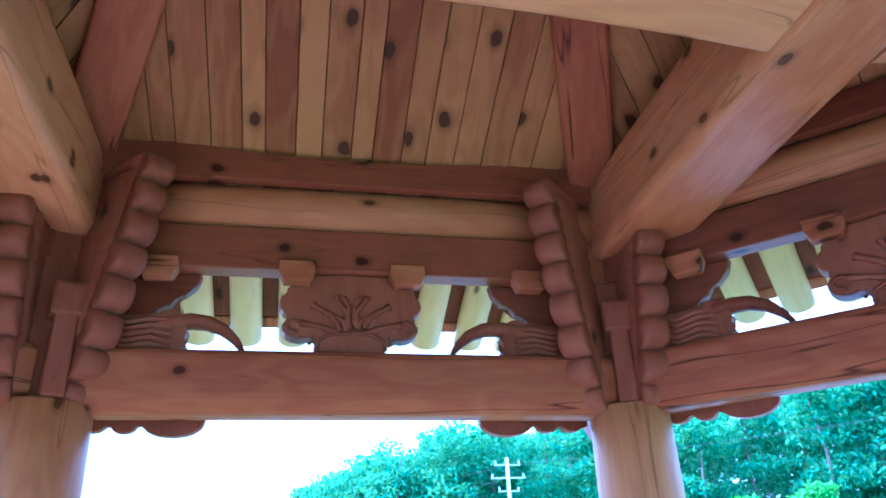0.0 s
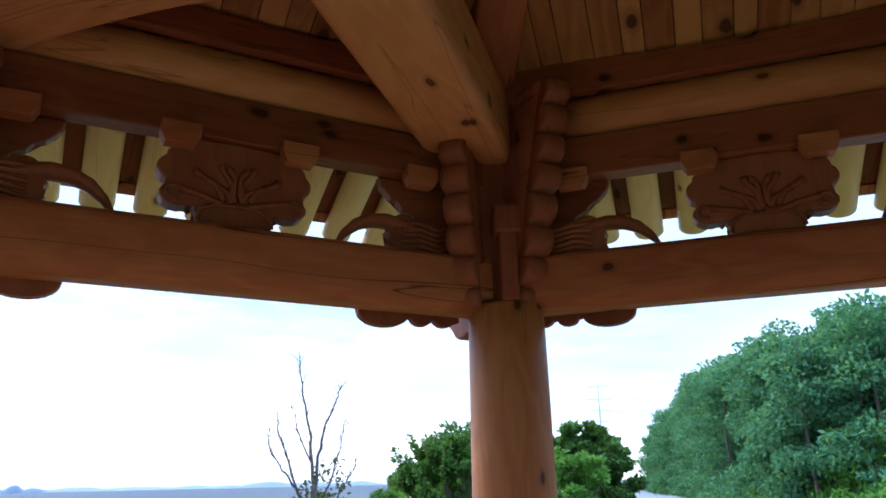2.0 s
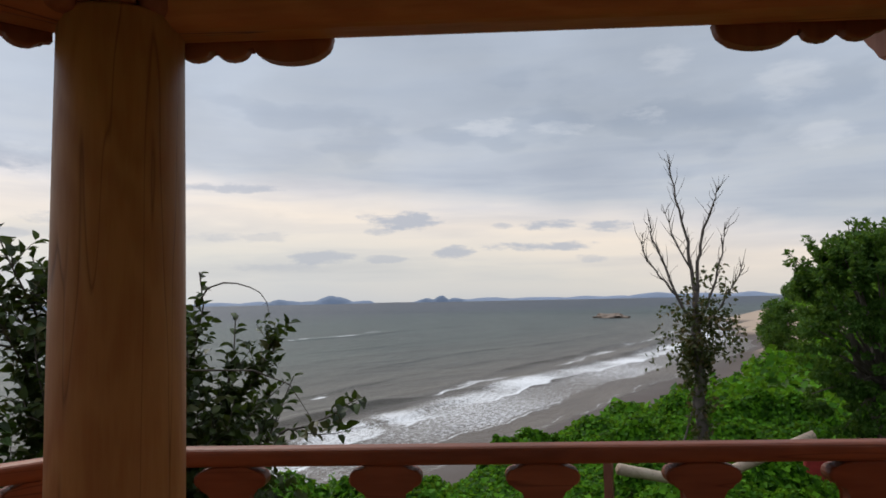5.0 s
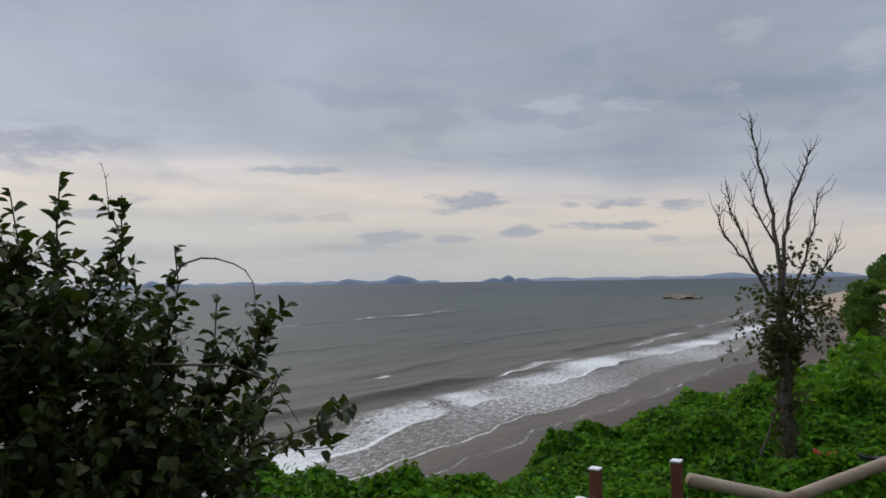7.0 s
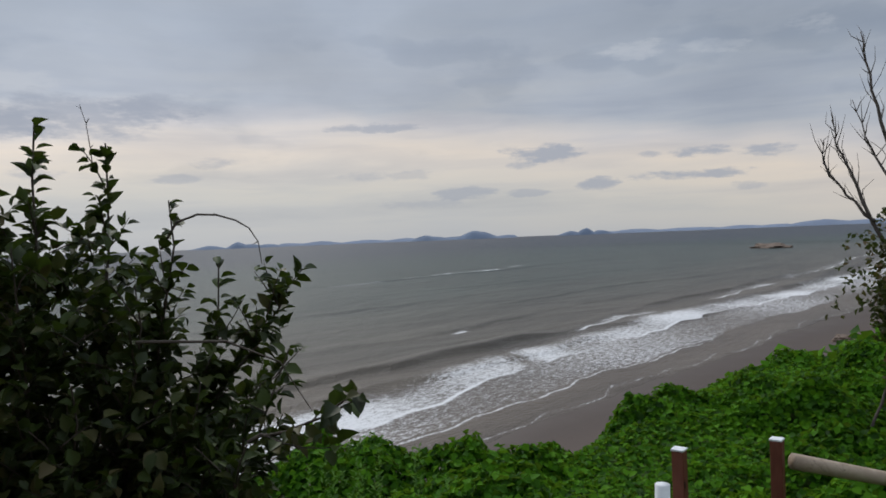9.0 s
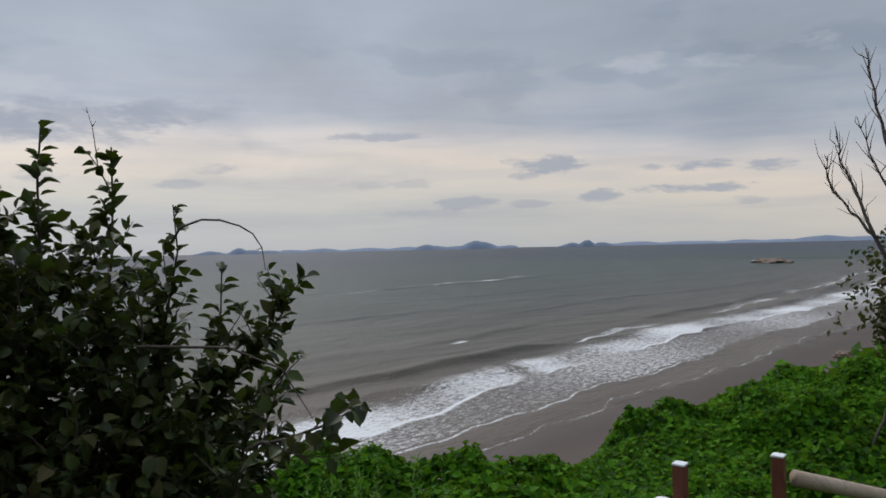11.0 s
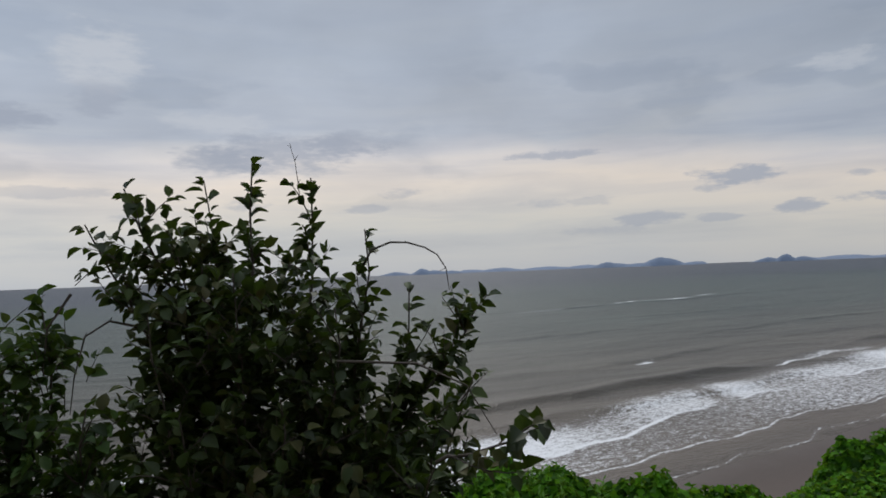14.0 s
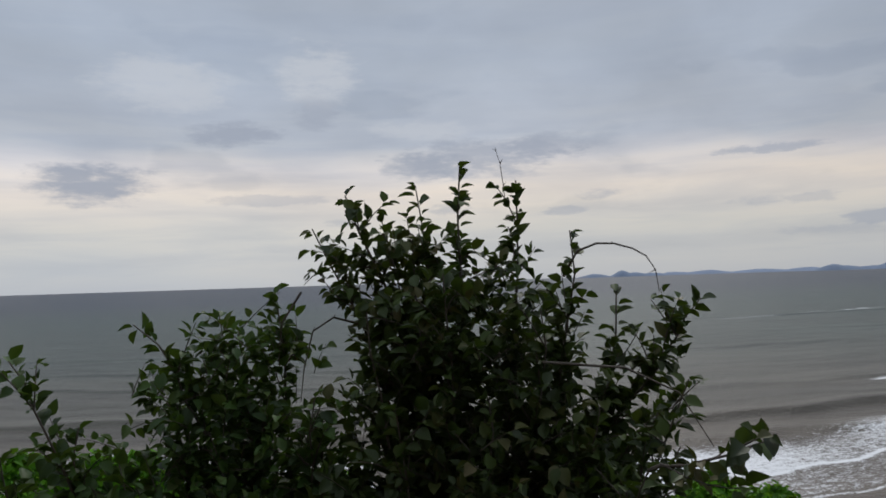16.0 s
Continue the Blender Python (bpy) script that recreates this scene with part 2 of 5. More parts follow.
def leafy(name, colours, rough=0.5, through=0.35, gloss=0.18):
    """Leaves: tone varies leaf by leaf and in patches, with light shining through the blade."""
    m, n, bsdf = material(name)
    obj = n("ShaderNodeTexCoord").outputs["Object"]
    rnd = n("ShaderNodeNewGeometry").outputs["Random Per Island"]
    patch = n.noise(obj, 0.9, 3.0, 0.5)
    f = n.math("ADD", n.math("MULTIPLY", rnd, 0.55), n.math("MULTIPLY", patch, 0.45))
    stops = [(0.2 + 0.6 * i / max(1, len(colours) - 1), c) for i, c in enumerate(colours)]
    colour = n.ramp(f, stops)
    put(n, bsdf, colour, rough, Specular_IOR_Level=gloss)
    tr = n("ShaderNodeBsdfTranslucent", {0: n.mix(0.5, colour, (0.16, 0.26, 0.02, 1))})
    mixed = n("ShaderNodeMixShader", {0: through, 1: bsdf.outputs[0], 2: tr.outputs[0]})
    out = [k for k in n.tree.nodes if k.type == "OUTPUT_MATERIAL"][0]
    n.tree.links.new(mixed.outputs[0], out.inputs[0])
    return m


IVY = leafy("ivy_leaf", [(0.011, 0.040, 0.003), (0.033, 0.110, 0.005), (0.065, 0.195, 0.006), (0.112, 0.280, 0.012)], 0.6, 0.38, gloss=0.08)
BUSH_LEAF = leafy("bush_leaf", [(0.018, 0.024, 0.008), (0.030, 0.042, 0.012), (0.048, 0.070, 0.016), (0.070, 0.054, 0.022)], 0.55, 0.13)
DARK_LEAF = leafy("dark_tree_leaf", [(0.025, 0.060, 0.012), (0.050, 0.114, 0.020), (0.100, 0.185, 0.034)], 0.55, 0.40, gloss=0.1)
GREEN_BUSH = leafy("green_bush_leaf", [(0.015, 0.026, 0.007), (0.028, 0.052, 0.011), (0.050, 0.092, 0.018), (0.062, 0.070, 0.020)], 0.55, 0.16)
TREE_LEAF = leafy("tree_leaf", [(0.028, 0.068, 0.014), (0.054, 0.118, 0.022), (0.10, 0.185, 0.034)], 0.5, 0.32)
LIGHT_LEAF = leafy("light_leaf", [(0.055, 0.14, 0.02), (0.10, 0.215, 0.03), (0.145, 0.28, 0.05)], 0.5, 0.42, gloss=0.1)
PINE_LEAF = leafy("pine_needles", [(0.040, 0.115, 0.066), (0.082, 0.195, 0.100), (0.138, 0.275, 0.125)], 0.7, 0.45, gloss=0.08)
BRIGHT_LEAF = leafy("bright_needles", [(0.10, 0.24, 0.03), (0.15, 0.32, 0.05), (0.20, 0.40, 0.07)], 0.6, 0.3)
VINE_LEAF = leafy("vine_leaf", [(0.035, 0.040, 0.015), (0.06, 0.065, 0.02), (0.13, 0.075, 0.035)], 0.5, 0.2)
BARK = plain("bark", (0.10, 0.080, 0.065), 0.9, 12.0, 0.4, bump=0.6)
DEAD_BARK = plain("dead_bark", (0.110, 0.086, 0.074), 0.9, 14.0, 0.35, bump=0.6)
TWIG = plain("twig", (0.055, 0.040, 0.028), 0.8, 20.0, 0.3)
WHITE = plain("white_paint", (0.72, 0.72, 0.72), 0.5, 10.0, 0.08)
CONCRETE = plain("concrete_pole", (0.50, 0.49, 0.47), 0.8, 6.0, 0.12)
STEEL = plain("galvanised_steel", (0.42, 0.44, 0.46), 0.45, 10.0, 0.15, 0.8)
TILE_DARK = plain("dark_roof_tile", (0.035, 0.040, 0.045), 0.6, 6.0, 0.3)
STONE = plain("grey_rock", (0.27, 0.235, 0.22), 0.9, 1.2, 0.35, bump=0.6)
REEF = plain("brown_reef", (0.16, 0.115, 0.085), 0.9, 0.5, 0.4, bump=0.6)
ASPHALT = plain("asphalt", (0.20, 0.205, 0.215), 0.9, 2.0, 0.15, bump=0.3)
# aerial haze is painted into these base colours, paler for the farther hills
ISLAND_HAZED = plain("hazed_far_hills", (0.145, 0.180, 0.240), 1.0, 0.004, 0.15)
ISLAND_FAR_HAZED = plain("hazed_farther_hills", (0.17, 0.205, 0.27), 1.0, 0.004, 0.10)


# ------------------------------------------------------------------ mesh helpers
def mesh_of(bm, name, mat):
    me = bpy.data.meshes.new(name)
    bmesh.ops.recalc_face_normals(bm, faces=bm.faces)
    bm.to_mesh(me)
    bm.free()
    me.materials.append(mat)
    return me


def part(name, bm, mat, parent=None, label="", m=None, smooth=False):
    """Links a bmesh (or a finished mesh) as ONE object under a thing or a part."""
    me = bm if isinstance(bm, bpy.types.Mesh) else mesh_of(bm, name, mat)
    if smooth:
        me.polygons.foreach_set("use_smooth", [True] * len(me.polygons))
    ob = new(name, me)
    if parent is not None:
        ob.parent = parent
    if m is not None:
        ob.matrix_basis = m
    if label:
        ob["label"] = label
    return ob


def thing(name, label, category, group="", kind="", m=None):
    ob = new(name)
    if m is not None:
        ob.matrix_basis = m
    return tagged(ob, label, category, group, kind)


def box(bm, x0, x1, y0, y1, z0, z1, bevel=0.0, seg=2):
    r = bmesh.ops.create_cube(bm, size=1.0)
    bmesh.ops.scale(bm, vec=(x1 - x0, y1 - y0, z1 - z0), verts=r["verts"])
    bmesh.ops.translate(bm, vec=((x0 + x1) / 2, (y0 + y1) / 2, (z0 + z1) / 2), verts=r["verts"])
    if bevel:
        edges = list({e for v in r["verts"] for e in v.link_edges})
        bmesh.ops.bevel(bm, geom=edges, offset=bevel, segments=seg, affect="EDGES", profile=0.5)
    return bm


def tube(bm, points, radii, sides=8, cap=True):
    """A tapered tube along a polyline."""
    pts = [Vector(p) for p in points]
    rings, ref = [], Vector((0.31, 0.17, 0.93))
    for i, p in enumerate(pts):
        d = (pts[min(i + 1, len(pts) - 1)] - pts[max(i - 1, 0)]).normalized()
        if abs(d.dot(ref)) > 0.95:
            ref = Vector((0.9, 0.3, 0.1))
        a = d.cross(ref).normalized()
        b = d.cross(a)
        r = float(radii[i] if isinstance(radii, (list, tuple)) else radii)
        rings.append([bm.verts.new(p + r * (a * math.cos(2 * math.pi * k / sides) + b * math.sin(2 * math.pi * k / sides))) for k in range(sides)])
    for q, s in zip(rings, rings[1:]):
        for k in range(sides):
            bm.faces.new((q[k], q[(k + 1) % sides], s[(k + 1) % sides], s[k]))
    if cap:
        bm.faces.new(rings[0][::-1])
        bm.faces.new(rings[-1])
    return bm


def slab(bm, outline, t0, t1, axis="y", bevel=0.0):
    """An outline of (a, b) pairs made into a board between t0 and t1. axis: the board's thickness runs along x, y or z."""
    def place(a, b, t):
        return {"x": (t, a, b), "y": (a, t, b), "z": (a, b, t)}[axis]
    lo = [bm.verts.new(place(a, b, t0)) for a, b in outline]
    hi = [bm.verts.new(place(a, b, t1)) for a, b in outline]
    faces = [bm.faces.new(lo[::-1]), bm.faces.new(hi)]
    for i in range(len(outline)):
        j = (i + 1) % len(outline)
        faces.append(bm.faces.new((lo[i], lo[j], hi[j], hi[i])))
    if bevel:
        rim = [e for f in faces[:2] for e in f.edges]
        bmesh.ops.bevel(bm, geom=list(set(rim)), offset=bevel, segments=2, affect="EDGES", profile=0.5)
    return bm


def arc(cx, cy, rx, ry, a0, a1, steps):
    return [(cx + rx * math.cos(radians(a0 + (a1 - a0) * i / steps)), cy + ry * math.sin(radians(a0 + (a1 - a0) * i / steps))) for i in range(steps + 1)]


def grid_mesh(name, xs, ys, zs, mat):
    """A sheet of quads from 2-D arrays of x, y and z."""
    h, w = xs.shape
    co = np.stack([xs, ys, zs], -1).reshape(-1, 3)
    i = np.arange(h * w).reshape(h, w)
    q = np.stack([i[:-1, :-1], i[:-1, 1:], i[1:, 1:], i[1:, :-1]], -1).reshape(-1, 4)
    me = bpy.data.meshes.new(name)
    me.vertices.add(len(co))
    me.vertices.foreach_set("co", co.astype(np.float32).ravel())
    me.loops.add(q.size)
    me.loops.foreach_set("vertex_index", q.ravel().astype(np.int32))
    me.polygons.add(len(q))
    me.polygons.foreach_set("loop_start", np.arange(0, q.size, 4, dtype=np.int32))
    me.polygons.foreach_set("use_smooth", np.ones(len(q), dtype=bool))
    me.update(calc_edges=True)
    me.validate()
    me.materials.append(mat)
    return me


def leaves(name, pos, along, normal, length, width, mat, droop=0.15, fold=0.25, rich=False):
    """Many leaves in one mesh: pos, along and normal are (n, 3) arrays. rich: pointed oval blades with a midrib fold."""
    pos, along, normal = (np.asarray(a, float) for a in (pos, along, normal))
    along /= np.linalg.norm(along, axis=1, keepdims=True) + 1e-9
    side = np.cross(normal, along)
    side /= np.linalg.norm(side, axis=1, keepdims=True) + 1e-9
    up = np.cross(along, side)
    L, W = np.asarray(length, float).reshape(-1, 1) * np.ones((len(pos), 1)), np.asarray(width, float).reshape(-1, 1) * np.ones((len(pos), 1))
    if rich:
        plan = [(0, 0, 0), (0.25, 0.40, 1), (0.55, 0.46, 1), (0.82, 0.24, 1), (1.0, 0.0, 0), (0.82, -0.24, 1), (0.55, -0.46, 1), (0.25, -0.40, 1), (0.5, 0, 0)]
        tris = [(0, 1, 8), (1, 2, 8), (2, 3, 8), (3, 4, 8), (4, 5, 8), (5, 6, 8), (6, 7, 8), (7, 0, 8)]
    else:
        plan = [(0, 0, 0), (0.5, 0.5, 1), (1.0, 0.0, 0), (0.5, -0.5, 1)]
        tris = [(0, 1, 2), (0, 2, 3)]
    rows = [pos + along * L * a + side * W * b + up * (W * fold * c * abs(b) * 2 - L * droop * a * a) for a, b, c in plan]
    k = len(plan)
    co = np.stack(rows, 1).reshape(-1, 3)
    f = (np.array(tris)[None] + (np.arange(len(pos)) * k)[:, None, None]).reshape(-1, 3)
    me = bpy.data.meshes.new(name)
    me.vertices.add(len(co))
    me.vertices.foreach_set("co", co.astype(np.float32).ravel())
    me.loops.add(f.size)
    me.loops.foreach_set("vertex_index", f.ravel().astype(np.int32))
    me.polygons.add(len(f))
    me.polygons.foreach_set("loop_start", np.arange(0, f.size, 3, dtype=np.int32))
    me.update(calc_edges=True)
    me.materials.append(mat)
    return me


RNG = np.random.default_rng(7)


def unit(n):
    v = RNG.normal(size=(n, 3))
    return v / np.linalg.norm(v, axis=1, keepdims=True)


# ------------------------------------------------------------------ land, beach and sea
def smooth(a, b, x):
    t = np.clip((x - a) / (b - a), 0, 1)
    return t * t * (3 - 2 * t)


EDGE_Y = [-400, -60, -10, 0, 4.3, 6.1, 7.6, 9.5, 11.8, 16.2, 20, 35, 75, 137, 255, 330, 420, 600]
EDGE_X = [-30, -16, -10.6, -10.4, -9.8, -8.75, -8.6, -9.1, -10.1, -10.3, -10.6, -13.6, -22, -48, -105, -128, -60, -20]


def edge_x(y):
    return np.interp(y, EDGE_Y, EDGE_X)


def water_x(y):
    return np.interp(y, [-400, -60, 0, 20, 40, 76, 137, 220, 300, 340, 430, 700], [-75, -38, -30.5, -35.2, -40.6, -50.5, -66.5, -100, -128, -142, -80, -40])


SWASH = 4.6                               # the last thin sheet of water runs this far up the sand


def wobble(x, y, s, seed=0.0):
    return np.sin(x * s + 1.7 * np.sin(y * s * 0.7 + seed) + seed) * np.cos(y * s * 1.13 + 1.3 * np.sin(x * s * 0.6 + 2 * seed))


ROAD = [(34, -40), (25, -12), (16, 8), (9.5, 22), (4.4, 36), (0.9, 52), (-1.6, 72), (-4.5, 100), (-11.5, 150), (-25, 205)]


def road_x(y):
    return np.interp(y, [p[1] for p in ROAD], [p[0] for p in ROAD])


def hill_z(x, y):
    """Wooded hill on the land side of the road."""
    d = (x - road_x(y) - 5.5)
    far = np.hypot(x, y)
    rise = smooth(0, 34, d) * 5.5 * smooth(150, 60, y) * smooth(-80, -20, y)
    return rise * smooth(10, 34, far) + smooth(0, 60, d) * 2.0


def land_z(x, y):
    d = edge_x(y) - x                     # metres seaward of the bank's edge
    foot = np.maximum(edge_x(y) - water_x(y) - SWASH, 14.0)
    bank = -1.15 - 3.9 * smooth(-0.8, 3.2, d) - 2.4 * smooth(2.0, 9.5, d)
    beach = -1.05 * np.clip((d - 9.0) / (foot - 9.0), 0, 2.6)
    z = bank + np.where(d > 9.0, beach, 0)
    z = z + 0.10 * wobble(x, y, 0.8) * smooth(9, 4, d) + 0.05 * wobble(x, y, 0.25, 2.0)
    z = z + hill_z(x, y)
    near = smooth(8, 4, np.hypot(x, y))
    return z * (1 - near) - 1.10 * near


def build_ground():
    m, n, bsdf = material("ground")
    geo = n("ShaderNodeNewGeometry")
    p = geo.outputs["Position"]
    zz = n("ShaderNodeSeparateXYZ", {0: p}).outputs[2]
    a = n.noise(p, 0.35, 5.0, 0.6)
    b = n.noise(p, 6.0, 5.0, 0.65)
    soil = n.mix(a, (0.035, 0.070, 0.012, 1), (0.075, 0.120, 0.025, 1))
    dry = n.mix(b, (0.090, 0.067, 0.055, 1), (0.122, 0.093, 0.077, 1))
    wet = n.mix(b, (0.064, 0.048, 0.040, 1), (0.086, 0.066, 0.056, 1))
    edge = n.math("ADD", zz, n.math("MULTIPLY", n.math("SUBTRACT", a, 0.5), 0.35))
    sand = n.mix(n.ramp(n.math("MULTIPLY", n.math("ADD", edge, 8.6), 0.6), [(0.25, 0.0), (0.52, 1.0)]), wet, dry)
    # farther along the shore a pale dry sand bank replaces the creepers
    yy = n("ShaderNodeSeparateXYZ", {0: p}).outputs[1]
    tan_sand = n.mix(b, (0.30, 0.22, 0.160, 1), (0.38, 0.29, 0.215, 1))
    along = n.ramp(n.math("DIVIDE", n.math("ADD", yy, n.math("MULTIPLY", a, 12.0)), 200.0, clamp=True), [(0.25, 0.0), (0.33, 1.0)])
    upper = n.ramp(n.math("MULTIPLY", n.math("ADD", edge, 9.0), 0.2), [(0.22, 0.0), (0.36, 1.0)])
    sand = n.mix(n.math("MULTIPLY", along, upper), sand, tan_sand)
    grassy = n.ramp(n.math("MULTIPLY", n.math("ADD", edge, n.math("ADD", 8.0, n.math("MULTIPLY", along, -2.6))), 0.1), [(0.40, 0.0), (0.50, 1.0)])
    colour = n.mix(grassy, sand, soil)
    wetness = n.ramp(n.math("MULTIPLY", n.math("ADD", edge, 8.6), 0.6), [(0.05, 0.65), (0.35, 0.9)])
    put(n, bsdf, colour, wetness, b, 0.4, 0.02, Specular_IOR_Level=0.2)
    u = np.concatenate([-np.geomspace(4200, 45, 22), np.linspace(-44, 30, 120), np.geomspace(31, 4200, 26)])
    v = np.concatenate([-np.geomspace(4200, 24, 18), np.linspace(-23, 40, 100), np.linspace(41.5, 160, 60), np.geomspace(163, 4200, 26)])
    xs, ys = np.meshgrid(u, v)
    zs = land_z(xs, ys)
    zs = np.where((np.abs(xs) > 500) | (np.abs(ys) > 600), np.where(xs < edge_x(ys) - 30, -12.0, 1.0), zs)
    zs = np.maximum(zs, -12.0)
    ob = part("ground", grid_mesh("ground", xs, ys, zs, m), m)
    tagged(ob, "grassy coastal bank falling to a grey wet sand beach", "ground", kind="structure")


build_ground()


def build_sea():
    m, n, bsdf = material("grey_sea")
    p = n("ShaderNodeNewGeometry").outputs["Position"]
    att = n("ShaderNodeAttribute", attribute_name="offshore").outputs["Fac"]     # metres from the waterline
    shore = n("ShaderNodeAttribute", attribute_name="alongshore").outputs["Fac"]
    flow = n("ShaderNodeCombineXYZ", {0: att, 1: shore, 2: 0.0}).outputs[0]
    swell = n.noise(n.mapping(flow, (1.0, 0.22, 1.0)), 0.16, 4.0, 0.5)
    big = n.noise(n.mapping(flow, (1.0, 0.35, 1.0), (7, 3, 0)), 0.045, 4.0, 0.55)
    lace = n.noise(n.mapping(flow, (1.0, 0.5, 1.0)), 3.1, 8.0, 0.76, 0.5)
    fine = n.noise(n.mapping(flow, (1.0, 0.6, 1.0)), 9.0, 4.0, 0.65)
    # water turns from sandy grey at the shore to grey-green and slate blue far out
    depth = n.ramp(n.math("DIVIDE", n.math("ADD", att, n.math("MULTIPLY", n.math("SUBTRACT", big, 0.5), 30.0)), 400.0, clamp=True), [
        (0.0, (0.125, 0.102, 0.082)), (0.06, (0.090, 0.082, 0.066)), (0.16, (0.056, 0.067, 0.056)), (0.45, (0.034, 0.053, 0.047)), (1.0, (0.020, 0.031, 0.046))])
    depth = n.mix(n.ramp(swell, [(0.38, 0.0), (0.62, 0.9)]), depth, n.mix(1.0, depth, (0.66, 0.66, 0.68, 1), "MULTIPLY"))
    foam_at = n("ShaderNodeAttribute", attribute_name="foam").outputs["Fac"]
    cut = n.math("ADD", foam_at, n.math("MULTIPLY", n.math("SUBTRACT", lace, 0.5), 1.35))
    cut = n.math("ADD", cut, n.math("MULTIPLY", n.math("SUBTRACT", fine, 0.5), 0.95))
    foam = n.ramp(cut, [(0.46, 0.0), (0.62, 0.62), (0.80, 1.0)])
    caps = n.noise(n.mapping(flow, (1.0, 0.28, 1.0), (31, 9, 0)), 0.30, 3.0, 0.5)
    capmask = n.ramp(n.math("ADD", caps, n.math("MULTIPLY", n.math("SUBTRACT", lace, 0.5), 0.10)), [(0.735, 0.0), (0.765, 1.0)])
    capmask = n.math("MULTIPLY", capmask, n.ramp(n.math("DIVIDE", att, 400.0, clamp=True), [(0.03, 0.0), (0.06, 1.0), (0.5, 0.7), (0.9, 0.0)]))
    foam = n.math("MAXIMUM", foam, capmask)
    colour = n.mix(foam, depth, (0.66, 0.65, 0.64, 1))
    relief = n.math("ADD", n.math("MULTIPLY", n.noise(n.mapping(flow, (1.0, 0.4, 1.0)), 0.9, 5.0, 0.6), 0.6), n.math("MULTIPLY", n.noise(flow, 3.5, 4.0, 0.6), 0.25))
    put(n, bsdf, colour, n.math("ADD", 0.36, n.math("MULTIPLY", foam, 0.5)), relief, 0.55, 0.6, IOR=1.33, Specular_IOR_Level=0.1)

    off = np.concatenate([np.linspace(-8.0, 45, 290), np.linspace(45.3, 140, 170), np.geomspace(141, 4700, 90)])
    ys = np.concatenate([-np.geomspace(4500, 62, 16), np.linspace(-60, 20, 110), np.linspace(20.4, 110, 210), np.geomspace(111, 4500, 90)])
    o, y = np.meshgrid(off, ys)
    x = water_x(np.clip(y, -400, 700)) - o
    w = lambda a, b, s: wobble(a, b, s)
    # breakers: steep crests that lie along the shore, in broken lengths
    z = 0.05 * w(o, y * 0.3, 0.9)
    foam = np.zeros_like(o)
    for i, (d, amp, gap, run) in enumerate([(7.2, 0.28, 0.0, 0.055), (13.2, 0.50, 0.9, 0.048), (19.5, 0.34, 2.1, 0.06), (28, 0.16, 0.4, 0.035), (39, 0.16, 3.3, 0.04), (53, 0.14, 1.0, 0.03), (71, 0.12, 4.0, 0.028), (108, 0.2, 5.5, 0.02)]):
        c = d + 2.0 * np.sin(y * 0.045 + i) + 1.0 * np.sin(y * 0.13 + 2 * i) + 0.35 * np.sin(y * 0.6 + i)
        live = smooth(-0.35, 0.5, np.sin(y * run + gap) + 0.35 * np.sin(y * run * 3.7 + i))
        s = o - c
        z = z + amp * (0.3 + 0.7 * live) * np.where(s < 0, np.exp(-(s / 0.75) ** 2), np.exp(-(s / 2.6) ** 2))
    # white water: a crisp front on the shore side with lace thinning out behind it
    for d, lean, y0, lo, hi, deep, wide in ((2.9, 0.13, 18.8, -300, 37, 0.84, 6.6), (6.4, 0.0, 0.0, 36, 320, 0.84, 6.6), (13.4, 0.0, 0.0, 50, 70, 0.66, 2.2), (15.0, 0.03, 90, 84, 112, 0.60, 2.8), (18.5, 0.02, 120, 124, 300, 0.55, 3.5), (9.5, 0.0, 0.0, -300, 4, 0.60, 3.5)):
        c = d + lean * np.clip(y - y0, -14, 20) + 0.9 * np.sin(y * 0.11 + d) + 0.55 * np.sin(y * 0.37 + d) * np.sin(y * 0.09) + 0.25 * np.sin(y * 0.83 + d) + 0.16 * np.sin(y * 1.3 + 2 * d)
        live = smooth(lo - 3, lo + 3, y) * smooth(hi + 3, hi - 3, y)
        s = o - c
        patch = 0.80 + 0.20 * np.sin(y * 0.31 + d) * np.sin(y * 0.113 + 2 * d)
        foam = np.maximum(foam, live * patch * deep * smooth(-0.25, 0.25, s) * smooth(wide * 1.5, wide * 0.35, s))
        foam = np.maximum(foam, live * (0.84 + 0.20 * np.sin(y * 0.23 + 3 * d)) * np.exp(-((s - 0.15) / 0.32) ** 2))
    # the far breaker over a bar, and the swash on the sand
    bar = (0.66 + 0.2 * np.sin(y * 0.9)) * np.exp(-((o - 106 - 0.16 * (y - 70) - 2.5 * np.sin(y * 0.19)) / 2.4) ** 2) * smooth(88, 98, y) * smooth(160, 140, y)
    foam = np.maximum(foam, bar)
    foam = np.maximum(foam, 0.50 * np.exp(-((o - 106 - 0.16 * (y - 70) - 2.0 * np.sin(y * 0.15)) / 2.0) ** 2) * smooth(52, 66, y) * smooth(104, 92, y))
    swash = 0.55 * np.sin(y * 0.21) + 0.35 * np.sin(y * 0.53 + 1) + 0.14 * np.sin(y * 1.7)
    line_a = -1.3 + swash + 0.9 * smooth(40, 55, y)
    line_b = -4.5 + 0.8 * swash + 0.3 * np.sin(y * 0.9 + 2)
    foam = np.maximum(foam, 0.74 * np.exp(-((o - line_a) / 0.20) ** 2) * smooth(62, 48, y))
    foam = np.maximum(foam, 0.60 * np.exp(-((o - line_b) / 0.17) ** 2))
    foam = np.maximum(foam, (0.51 + 0.06 * np.sin(y * 0.17)) * smooth(0.0, 0.5, o - line_a) * smooth(9.5, 6.0, o))
